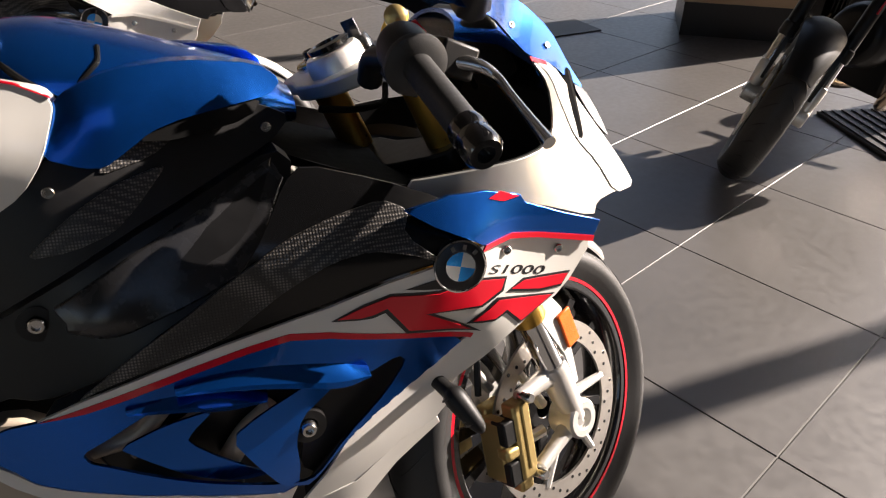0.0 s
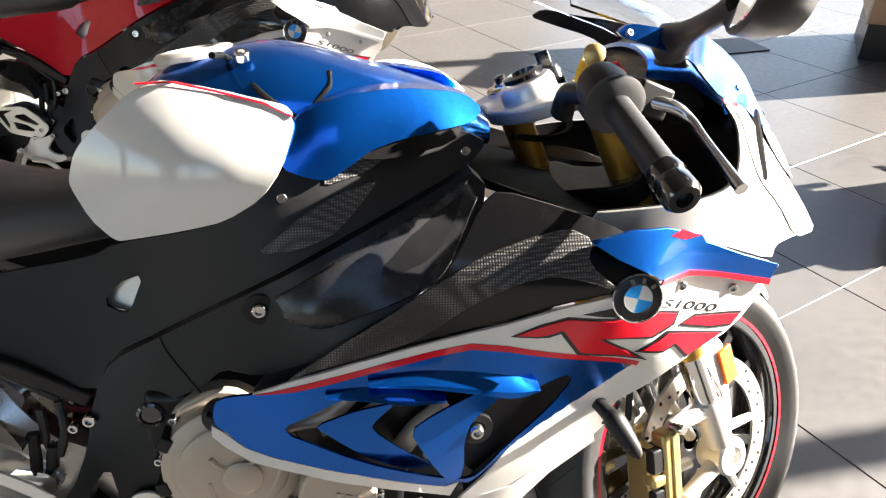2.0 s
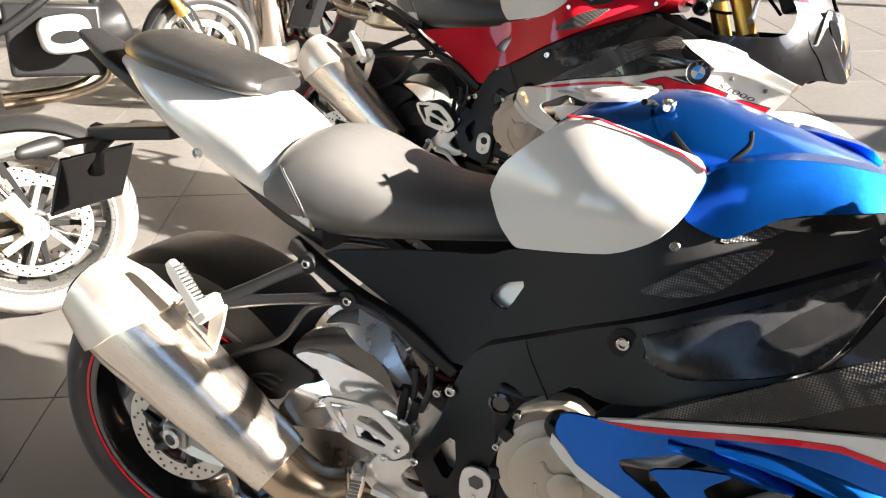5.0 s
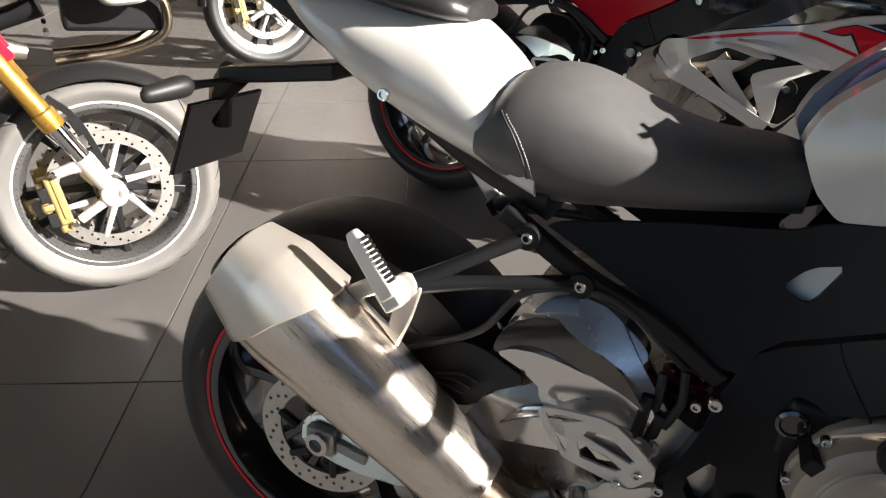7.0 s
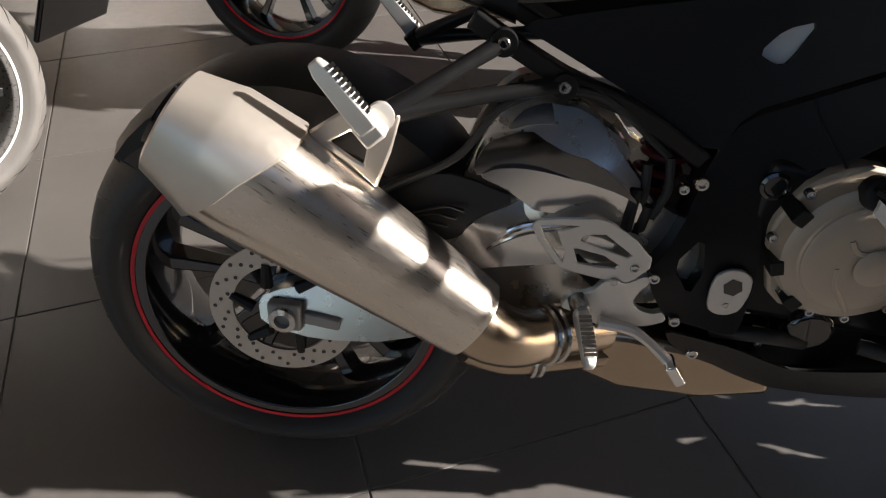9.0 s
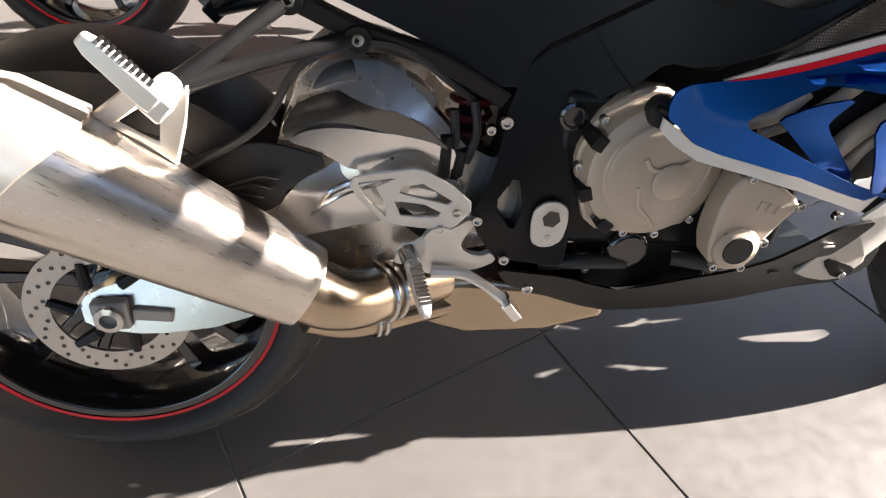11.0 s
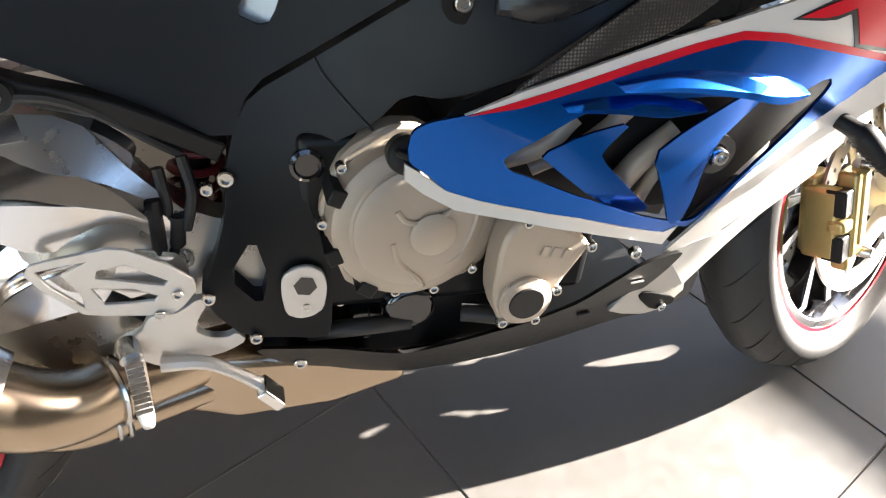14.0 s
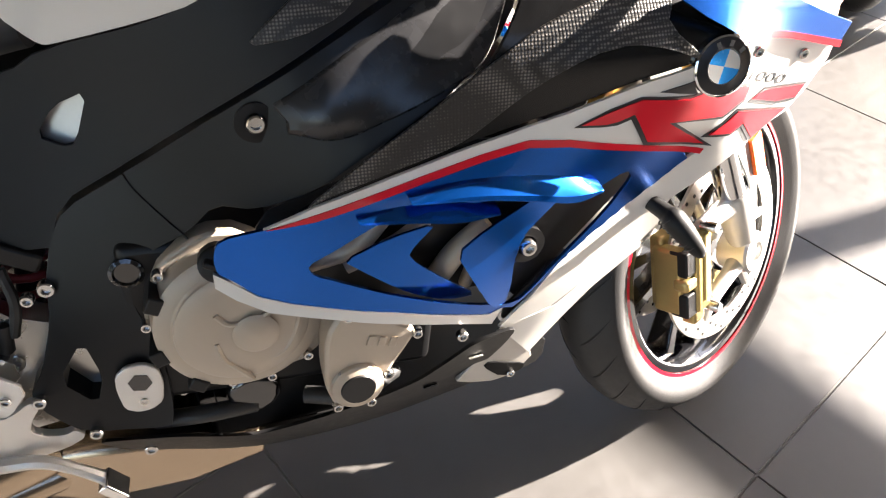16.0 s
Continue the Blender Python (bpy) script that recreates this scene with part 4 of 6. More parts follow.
for k in range(15):
    a = radians(38 + 100 * k / 14)
    r = 0.335 + 0.012 * math.sin(k / 14 * math.pi)
    hug.append([(r2 * math.cos(a), y, 0.318 + r2 * math.sin(a)) for r2, y in ((r - 0.07, -0.105), (r - 0.015, -0.095), (r, -0.06), (r + 0.003, 0), (r, 0.06), (r - 0.015, 0.095), (r - 0.07, 0.105), (r - 0.075, 0.102), (r - 0.02, 0.09), (r - 0.005, 0), (r - 0.02, -0.09), (r - 0.075, -0.102))])
part("rear_hugger", loft(hug), PLASTIC, guard, "matt black rear mudguard")
part("brake_hose", tube([(0.50, -0.10, 0.60), (0.40, -0.115, 0.675), (0.30, -0.12, 0.66), (0.24, -0.12, 0.585), (0.15, -0.115, 0.53), (0.02, -0.1, 0.44)], 0.0055, 8), RUBBER, swing, "black rubber brake hose")

# --- plate holder ---
PLATE_BLACK = mat("polished_black_plastic", (0.008, 0.008, 0.009), 0.07, 0.0, 0.1, 12, rough_vary=0.02, bump=0.03, bump_scale=40)
plate = part("plate_holder", loft([[(x, s * w, z + dz) for s, dz in ((-1, -0.012), (1, -0.012), (1, 0.012), (-1, 0.012))] for x, w, z in ((-0.03, 0.045, 0.87), (-0.15, 0.035, 0.85), (-0.25, 0.03, 0.835))]), PLASTIC, bike, "matt black number plate carrier", 0.004)
part("plate_board", block((0.008, 0.18, 0.13), pose(-0.285, 0.0, 0.74, 0, 25, 0)), PLATE_BLACK, plate, "blank black plate board", 0.003)
part("plate_arm", tube([(-0.24, 0, 0.835), (-0.27, 0, 0.80), (-0.275, 0, 0.75)], [0.025, 0.02, 0.016], 8), PLASTIC, plate)
for s in (-1, 1):
    part("rear_indicator", tube([(-0.235, s * 0.03, 0.828), (-0.25, s * 0.08, 0.827), (-0.255, s * 0.10, 0.827), (-0.27, s * 0.155, 0.82), (-0.275, s * 0.165, 0.82)], [0.006, 0.007, 0.016, 0.012, 0.005], 12), PLASTIC, plate, "black stalk indicator")

# --- engine ---
engine = part("engine_block", block((0.36, 0.26, 0.22), pose(0.78, 0, 0.49, 0, 6, 0)), SATIN, bike, "black cast engine block", 0.012, 40, 3)
part("cylinder_block", block((0.26, 0.28, 0.24), pose(0.93, 0, 0.63, 0, 28, 0)), SATIN, engine, "black cast cylinder block", 0.012, 40, 3)
part("sump", block((0.2, 0.24, 0.14), Matrix.Translation((0.76, 0, 0.37))), SATIN, engine, "black cast sump", 0.012, 40, 3)
CL = Vector((0.722, -0.13, 0.520))
clutch = part("clutch_cover", lathe([(0.0, 0.054), (0.05, 0.053), (0.066, 0.05), (0.07, 0.0475), (0.071, 0.043), (0.084, 0.0405), (0.09, 0.036), (0.092, 0.02), (0.093, 0.0), (0.0, 0.0)], 64, frame_to(CL, (0.05, -1, 0.0))), CAST, bike, "grey cast clutch cover", 0.002)
part("cover_collar", slab([(0.63, 0.50), (0.625, 0.54), (0.64, 0.575), (0.655, 0.60), (0.70, 0.625), (0.74, 0.62), (0.80, 0.56), (0.83, 0.50), (0.80, 0.43), (0.72, 0.415), (0.65, 0.43)], 0.03, side_m(-0.115), 1), CAST, clutch, "grey casting flange", 0.004)
face = CL + Vector((0.003, -0.0575, 0))


def ridge(pts, r, parent, material, y):
    part("cast_ridge", tube([(x, y, z) for x, z in pts], r, 8, 4), material, parent)


ridge([(0.70, 0.548), (0.712, 0.533), (0.74, 0.532), (0.757, 0.541)], 0.0035, clutch, CAST, -0.184)
ridge([(0.695, 0.51), (0.70, 0.485), (0.715, 0.465), (0.725, 0.45)], 0.0035, clutch, CAST, -0.183)
ridge([(0.79, 0.545), (0.782, 0.51), (0.766, 0.48), (0.74, 0.468)], 0.004, clutch, CAST, -0.177)
part("cover_emblem", lathe([(0.0, 0.0035), (0.02, 0.003), (0.025, 0.0)], 28, frame_to(face + Vector((0.012, 0.001, -0.005)), (0, -1, 0))), CAST, clutch)
part("oil_cap", joined(lathe([(0.0, 0.02), (0.014, 0.02), (0.02, 0.016), (0.021, 0.0)], 24, frame_to((0.714, -0.165, 0.602), (0, -1, 0.3))), block((0.03, 0.012, 0.007), pose(0.714, -0.186, 0.608, 0, 30, 0))), PLASTIC, clutch, "black oil filler cap", 0.002)
for a in (150, 195, 232):
    part("rim_notch", block((0.016, 0.05, 0.02), pose(CL.x + 0.091 * math.cos(radians(a)), -0.15, CL.z + 0.091 * math.sin(radians(a)), 0, -a, 0)), PLASTIC, clutch, "", 0.002)
WP = side_m(-0.155)
pump = part("pump_cover", slab([(0.80, 0.43), (0.808, 0.50), (0.826, 0.528), (0.87, 0.515), (0.912, 0.484), (0.905, 0.468), (0.878, 0.43), (0.86, 0.392), (0.84, 0.382), (0.81, 0.39)], 0.045, WP, 1), CAST, bike, "grey cast pump cover", 0.005)
part("cover_disc", lathe([(0.0, 0.012), (0.021, 0.012), (0.024, 0.01), (0.031, 0.009), (0.033, 0.0)], 28, frame_to((0.838, -0.196, 0.42), (0, -1, 0))), CAST, pump, "round boss of the cover", 0.001)
part("cover_plug", lathe([(0.0, 0.014), (0.02, 0.014), (0.021, 0.012)], 28, frame_to((0.838, -0.196, 0.42), (0, -1, 0))), PLASTIC, pump, "black round plug")
for k in range(3):
    part("cast_mark", block((0.009, 0.002, 0.013), pose(0.858 + 0.0125 * k, -0.201, 0.482 - 0.004 * k, 0, 20, 0)), CAST, pump, "raised casting bar", 0.0008)
for x, z in ((0.813, 0.392), (0.853, 0.388), (0.876, 0.425), (0.912, 0.478), (0.822, 0.44), (0.835, 0.522)):
    bolt((x, -0.198, z), pump, 0.0065, 0.006)
for x, z in ((0.627, 0.527), (0.652, 0.588), (0.66, 0.452), (0.70, 0.425), (0.745, 0.42), (0.79, 0.44), (0.785, 0.455), (0.83, 0.535)):
    bolt((x, -0.15, z), clutch, 0.0062, 0.006)
part("oil_filter", joined(lathe([(0.0, 0.03), (0.03, 0.03), (0.034, 0.02), (0.034, -0.03)], 12, frame_to((0.72, -0.11, 0.385), (0, -1, -0.1))), block((0.10, 0.04, 0.05), pose(0.70, -0.10, 0.385, 0, 0, 0))), GLOSS_BLACK, engine, "black sump casting", 0.004)
for x, z in ((0.668, 0.345), (0.64, 0.40)):
    bolt((x, -0.12, z), engine, 0.006, 0.005)
for p, q in (((0.78, -0.15, 0.375), (0.90, -0.12, 0.35)), ((0.60, -0.12, 0.36), (0.72, -0.13, 0.36))):
    part("engine_hose", tube([p, ((p[0] + q[0]) / 2, p[1] - 0.02, (p[2] + q[2]) / 2 + 0.012), q], 0.011, 10), RUBBER, engine)
# --- rear shock between the frame and the swingarm ---
shock_m = frame_to((0.515, -0.035, 0.60), (-0.25, 0.0, -1))
shock = part("rear_shock", lathe([(0.0, -0.02), (0.03, -0.02), (0.034, -0.012), (0.034, 0.0), (0.016, 0.004), (0.014, 0.14), (0.034, 0.145), (0.034, 0.155), (0.0, 0.16)], 24, shock_m), SATIN, bike, "black rear shock absorber with a dark red spring")
part("spring", tube([tuple(shock_m @ Vector((0.027 * math.cos(k * math.tau / 12), 0.027 * math.sin(k * math.tau / 12), 0.14 * k / 72))) for k in range(73)], 0.0052, 8, 1), DARK_RED, shock, "dark red coil spring")
part("reservoir", slab([(0.455, 0.648), (0.489, 0.661), (0.529, 0.632), (0.525, 0.608), (0.5, 0.612), (0.457, 0.632)], 0.03, side_m(-0.068), 1), CAST, shock, "grey cast reservoir", 0.004)
bolt((0.513, -0.07, 0.619), shock, 0.006, 0.004)
bolt((0.485, -0.07, 0.645), shock, 0.005, 0.004)
part("hose_end", lathe([(0.0, -0.002), (0.008, 0.0), (0.009, 0.034), (0.006, 0.038), (0.0, 0.038)], 14, frame_to((0.484, -0.112, 0.537), (-0.2, 0, -1))), RUBBER, shock, "black rubber hose end")
part("hose_eye", lathe([(0.004, -0.004), (0.009, -0.004), (0.009, 0.006), (0.004, 0.006)], 16, frame_to((0.482, -0.115, 0.486), (0.2, -1, 0.2)), True), STEEL, shock, "bright banjo fitting")
part("radiator", block((0.05, 0.26, 0.28), pose(1.10, 0.05, 0.56, 0, 20, 0)), SATIN, bike, "black radiator behind the fairing", 0.004)

# --- foot controls ---
heel = part("heel_guard", slab([(0.340, 0.517), (0.347, 0.527), (0.372, 0.531), (0.419, 0.535), (0.437, 0.531), (0.469, 0.509), (0.492, 0.485), (0.492, 0.471), (0.475, 0.452), (0.46, 0.442), (0.445, 0.447), (0.397, 0.456), (0.38, 0.461), (0.349, 0.499)], 0.005, side_m(-0.152), 0, holes=([(0.350, 0.519), (0.374, 0.522), (0.396, 0.523), (0.372, 0.512), (0.384, 0.484), (0.383, 0.470), (0.358, 0.501)], [(0.405, 0.511), (0.431, 0.514), (0.468, 0.487), (0.462, 0.483), (0.441, 0.490), (0.401, 0.503)], [(0.394, 0.492), (0.433, 0.484), (0.454, 0.471), (0.450, 0.466), (0.427, 0.467), (0.402, 0.470)])), ALU_MATT, bike, "pierced silver heel guard", 0.001)
bolt((0.473, -0.157, 0.47), heel, 0.006, 0.004)
bolt((0.451, -0.157, 0.448), heel, 0.006, 0.004)
rest = panel("footrest_plate", [(0.438, 0.447), (0.452, 0.452), (0.468, 0.446), (0.493, 0.457), (0.498, 0.446), (0.486, 0.431), (0.480, 0.416), (0.492, 0.402), (0.510, 0.397), (0.522, 0.402), (0.531, 0.388), (0.508, 0.377), (0.481, 0.376), (0.435, 0.380), (0.417, 0.389), (0.390, 0.394), (0.397, 0.412), (0.426, 0.426)], lambda x, z: -0.15 - 0.012 * math.exp(-(((x - 0.45) / 0.03) ** 2)), ALU_MATT, bike, "silver forged footrest plate", thick=0.012, bevel=0.003)
foot_peg((0.415, -0.165, 0.405), (0.428, -0.235, 0.365), 0.011, bike)
part("peg_spring", lathe([(0.012, -0.012), (0.013, 0), (0.012, 0.012), (0, 0.012)], 14, frame_to((0.412, -0.165, 0.412), (0.3, -1, -0.3))), STEEL, rest)
pedal = part("brake_pedal", tube([(0.44, -0.166, 0.388), (0.481, -0.168, 0.383), (0.511, -0.17, 0.364), (0.540, -0.172, 0.338)], [0.009, 0.008, 0.007, 0.008], 8), ALU_MATT, bike, "silver brake pedal")
part("pedal_pad", block((0.014, 0.03, 0.034), pose(0.548, -0.178, 0.329, 0, -35, 0)), ALU, pedal, "knurled pedal tip", 0.002)
part("rear_master", joined(tube([(0.40, -0.12, 0.46), (0.44, -0.125, 0.425)], 0.013, 10, 1), tube([(0.46, -0.12, 0.5), (0.465, -0.115, 0.56)], 0.008, 8, 1)), PLASTIC, bike, "black brake master cylinder")
for a, b in (((0.46, -0.11, 0.5), (0.475, -0.105, 0.59)), ((0.49, -0.112, 0.52), (0.50, -0.105, 0.60))):
    part("cable", tube([a, ((a[0] + b[0]) / 2 + 0.008, a[1], (a[2] + b[2]) / 2), b], 0.006, 8), RUBBER, bike, "black rubber hose")

# seams, stitching and small marks
from mathutils.bvhtree import BVHTree


def skin_of(*obs):
    """Rays on to finished parts, from the right side or from above."""
    dg = bpy.context.evaluated_depsgraph_get()
    trees = [BVHTree.FromObject(o, dg) for o in obs]

    def hit(x, z):
        got = [h[0] for h in (t.ray_cast(Vector((x, -1, z)), Vector((0, 1, 0))) for t in trees) if h[0]]
        return min(got, key=lambda p: p.y) if got else Vector((x, -0.1, z))

    return hit


on_tank = skin_of(tank)
for pts, r in (([(0.742, 1.032), (0.75, 1.021), (0.789, 0.988), (0.826, 0.96)], 0.004), ([(0.836, 0.962), (0.862, 0.987), (0.869, 0.995), (0.869, 1.008)], 0.0028)):
    part("panel_gap", tube([on_tank(x, z) for x, z in pts], r, 8), GAP_SHADE, tank, "dark panel gap")
on_seat = skin_of(seat)
st = spline([(0.243, 0.868), (0.262, 0.845), (0.277, 0.815), (0.284, 0.79)], 8)
for p, q in list(zip(st, st[1:]))[::1]:
    a, c = on_seat(*p), on_seat(*(p + (q - p) * 0.6))
    part("stitch", tube([a, c], 0.0008, 6, 1), GREY_MATT, seat)
part("seat_seam", tube([on_seat(*p) + Vector((0, 0.0008, 0)) for p in spline([(0.236, 0.87), (0.256, 0.845), (0.271, 0.815), (0.278, 0.785)], 4)], 0.0018, 6), RUBBER, seat)
part("frame_crease", tube([(x, FRAME_Y(x, z) - 0.0005, z) for x, z in ((0.64, 0.688), (0.648, 0.67), (0.67, 0.64), (0.69, 0.615))], 0.0016, 6), SATIN, spar)

# --- side fairing ---
inner = panel("inner_fairing", [(0.76, 0.64), (0.81, 0.66), (0.95, 0.70), (1.05, 0.69), (1.2, 0.645), (1.16, 0.60), (1.06, 0.48), (1.0, 0.48), (0.85, 0.52), (0.74, 0.56)], lambda x, z: FAIR(x, z) + 0.055, SATIN, bike, "matt black inner fairing", thick=0.004)
lower = panel("lower_fairing", [(0.711, 0.62), (0.716, 0.638), (0.73, 0.646), (0.762, 0.652), (0.81, 0.662), (0.854, 0.673), (0.916, 0.688), (0.975, 0.701), (1.022, 0.709), (1.065, 0.704), (1.137, 0.686), (1.24, 0.655), (1.201, 0.62), (1.153, 0.588), (1.115, 0.566), (1.08, 0.54), (1.036, 0.478), (1.018, 0.485), (1.0, 0.479), (0.952, 0.501), (0.883, 0.531), (0.822, 0.549), (0.775, 0.561), (0.746, 0.574), (0.727, 0.593), (0.712, 0.604)], FAIR, BLUE, bike, "metallic blue lower side fairing", both=True, soft=1, thick=0.005, step=0.02, holes=([(0.797, 0.608), (0.828, 0.625), (0.852, 0.639), (0.881, 0.653), (0.927, 0.652), (0.987, 0.655), (1.046, 0.647), (1.106, 0.638), (1.147, 0.654), (1.159, 0.64), (1.135, 0.60), (1.079, 0.548), (1.043, 0.492), (1.023, 0.489), (0.976, 0.508), (0.902, 0.545), (0.825, 0.586), (0.803, 0.595)],))


def fin(outline, depth_a, depth_b, label, tilt=0.0, material=BLUE):
    """A blade in the vent: its edge sinks from depth_a at the rear to depth_b ahead."""
    xs = [p[0] for p in outline]
    lo, hi = min(xs), max(xs)
    foot = min(p[1] for p in outline)
    return panel("vent_fin", outline, lambda x, z: FAIR(x, z) + depth_a + (depth_b - depth_a) * (x - lo) / (hi - lo) + tilt * (z - foot), material, lower, label, thick=0.004, step=0.012, soft=1)


fin([(0.833, 0.608), (0.88, 0.622), (0.935, 0.626), (0.908, 0.605), (0.901, 0.594), (0.94, 0.552), (0.992, 0.50), (0.951, 0.511), (0.902, 0.544), (0.849, 0.593)], -0.002, 0.024, "blue chevron vent fin", 0.05)
fin([(0.947, 0.599), (0.982, 0.619), (1.046, 0.641), (1.106, 0.651), (1.103, 0.642), (1.059, 0.617), (1.028, 0.598), (1.019, 0.563), (1.023, 0.522), (1.02, 0.485), (1.0, 0.495), (0.972, 0.549)], -0.012, 0.016, "blue chevron vent fin", 0.06)


def lip(upper, lower_line, rise, label):
    """A rounded blade over the vent whose upper face looks up and out, with a dark undercut below."""
    loops = []
    for (ux, uz), (lx, lz) in zip(spline(upper, 8), spline(lower_line, 8)):
        u, l = np.array((ux, FAIR(ux, uz) + 0.002, uz)), np.array((lx, FAIR(lx, lz) - rise, lz))
        a, b = u * 0.66 + l * 0.34 + np.array((0, -0.25 * rise, 0)), u * 0.3 + l * 0.7 + np.array((0, -0.28 * rise, 0))
        loops.append([tuple(p) for p in (u, a, b, l, l + np.array((0, rise + 0.016, 0.005)), u + np.array((0, 0.014, 0)))])
    return part("vent_lip", loft(loops), BLUE, lower, label, 0.0015, 30)


lip([(0.898, 0.676), (0.95, 0.6825), (1.01, 0.679), (1.066, 0.669), (1.108, 0.652)], [(0.90, 0.672), (0.965, 0.666), (1.025, 0.654), (1.075, 0.641), (1.108, 0.645)], 0.017, "bright blue upper vent blade")
lip([(0.848, 0.660), (0.89, 0.665), (0.942, 0.662), (0.992, 0.648)], [(0.85, 0.656), (0.90, 0.650), (0.948, 0.642), (0.99, 0.643)], 0.012, "bright blue inner vent blade")
panel("fairing_red_line", [(0.765, 0.652), (0.81, 0.665), (0.854, 0.677), (0.916, 0.693), (0.975, 0.706), (1.022, 0.714), (1.065, 0.709), (1.137, 0.691), (1.245, 0.661), (1.243, 0.654), (1.137, 0.683), (1.065, 0.701), (1.022, 0.706), (0.975, 0.698), (0.916, 0.685), (0.854, 0.669), (0.81, 0.658)], FAIR, RED, lower, "thin red pinstripe", both=True, thick=0.006, proud=0.0012, soft=0, bevel=0)
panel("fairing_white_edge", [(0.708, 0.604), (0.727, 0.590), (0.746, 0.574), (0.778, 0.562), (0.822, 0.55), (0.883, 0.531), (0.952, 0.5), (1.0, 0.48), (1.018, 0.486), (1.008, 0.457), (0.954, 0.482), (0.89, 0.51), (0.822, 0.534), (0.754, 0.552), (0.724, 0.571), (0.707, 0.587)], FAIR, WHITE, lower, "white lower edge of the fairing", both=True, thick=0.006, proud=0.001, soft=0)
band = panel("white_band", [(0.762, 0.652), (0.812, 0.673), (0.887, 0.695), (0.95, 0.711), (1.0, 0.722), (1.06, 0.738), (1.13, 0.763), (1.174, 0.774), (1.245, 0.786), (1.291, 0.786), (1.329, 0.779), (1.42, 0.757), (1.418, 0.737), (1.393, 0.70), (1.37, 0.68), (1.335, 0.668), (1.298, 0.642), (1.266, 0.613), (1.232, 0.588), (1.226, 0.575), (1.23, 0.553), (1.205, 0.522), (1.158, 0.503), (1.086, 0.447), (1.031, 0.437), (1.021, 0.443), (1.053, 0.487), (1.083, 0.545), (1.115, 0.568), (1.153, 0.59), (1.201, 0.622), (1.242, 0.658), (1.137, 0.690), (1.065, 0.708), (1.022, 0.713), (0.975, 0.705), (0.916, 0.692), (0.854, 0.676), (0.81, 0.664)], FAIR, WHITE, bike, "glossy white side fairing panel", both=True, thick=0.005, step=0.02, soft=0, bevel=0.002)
INFILL_BLACK = mat("black_satin_paint", (0.004, 0.004, 0.0042), 0.24, 0.0, 0.1, 15, rough_vary=0.03, Specular_IOR_Level=0.4)
infill = panel("upper_infill", [(0.79, 0.662), (0.844, 0.691), (0.88, 0.724), (0.935, 0.757), (0.975, 0.785), (1.008, 0.825), (1.035, 0.872), (1.058, 0.888), (1.135, 0.868), (1.20, 0.845), (1.235, 0.815), (1.23, 0.785), (1.174, 0.776), (1.13, 0.766), (1.06, 0.741), (1.0, 0.725), (0.95, 0.714), (0.887, 0.698), (0.83, 0.68)], lambda x, z: FAIR(x, z) + 0.006 + max(0.0, (z - 0.80)) * 0.7, INFILL_BLACK, bike, "black upper fairing infill", both=True, thick=0.005, step=0.018)
panel("dimpled_inset", [(0.80, 0.668), (0.86, 0.712), (0.925, 0.752), (0.976, 0.788), (1.012, 0.811), (1.043, 0.825), (1.085, 0.839), (1.133, 0.85), (1.161, 0.838), (1.15, 0.815), (1.199, 0.776), (1.153, 0.795), (1.113, 0.803), (1.076, 0.795), (1.028, 0.768), (0.979, 0.732), (0.95, 0.716), (0.88, 0.697), (0.83, 0.682)], lambda x, z: FAIR(x, z) + 0.006 + max(0.0, (z - 0.80)) * 0.7, WEAVE, infill, "dimpled grip texture", thick=0.004, proud=0.003, soft=1)
bolt((1.141, -0.181, 0.845), infill, 0.007, 0.004, (0, -1, 0.5))
part("fairing_bolt", bolt_bm((1.035, -0.215, 0.579), 0.0095, 0.008), STEEL, inner, "large fairing bolt")
part("fairing_bolt_cup", lathe([(0.022, -0.02), (0.022, 0.003), (0.012, 0.003), (0.0105, -0.004)], 24, frame_to((1.035, -0.21, 0.579), (0, -1, 0))), PLASTIC, inner)
wing = panel("nose_wing", [(1.15, 0.843), (1.203, 0.852), (1.251, 0.849), (1.302, 0.835), (1.31, 0.824), (1.37, 0.800), (1.43, 0.779), (1.422, 0.757), (1.329, 0.781), (1.288, 0.79), (1.247, 0.787), (1.224, 0.802), (1.182, 0.823)], lambda x, z: FAIR(x, z) - 0.006 + max(0, z - 0.80) * 0.35, BLUE, bike, "metallic blue nose side wing", both=True, thick=0.006, step=0.015, soft=0, bevel=0.003)
panel("wing_liner", [(1.155, 0.842), (1.203, 0.849), (1.251, 0.846), (1.302, 0.832), (1.31, 0.821), (1.37, 0.797), (1.425, 0.777), (1.42, 0.759), (1.329, 0.783), (1.288, 0.792), (1.247, 0.79), (1.224, 0.804), (1.182, 0.824)], lambda x, z: FAIR(x, z) + 0.003 + max(0, z - 0.80) * 0.35, PLASTIC, wing, "matt black inner lining", both=True, thick=0.003, step=0.02)
panel("wing_red_line", [(1.247, 0.789), (1.288, 0.792), (1.329, 0.783), (1.422, 0.759), (1.421, 0.751), (1.329, 0.776), (1.286, 0.785), (1.243, 0.782)], lambda x, z: FAIR(x, z) - 0.008, RED, wing, "thin red pinstripe", both=True, thick=0.004, soft=0, bevel=0)
panel("wing_red_mark", [(1.255, 0.840), (1.272, 0.845), (1.30, 0.834), (1.275, 0.833)], lambda x, z: FAIR(x, z) - 0.008 + max(0, z - 0.80) * 0.35, RED, wing, "red mark on the wing", both=True, thick=0.004, soft=0, bevel=0)
for x, z in ((1.285, 0.768), (1.367, 0.751)):
    bolt((x, FAIR(x, z) - 0.001, z), band, 0.006, 0.004)


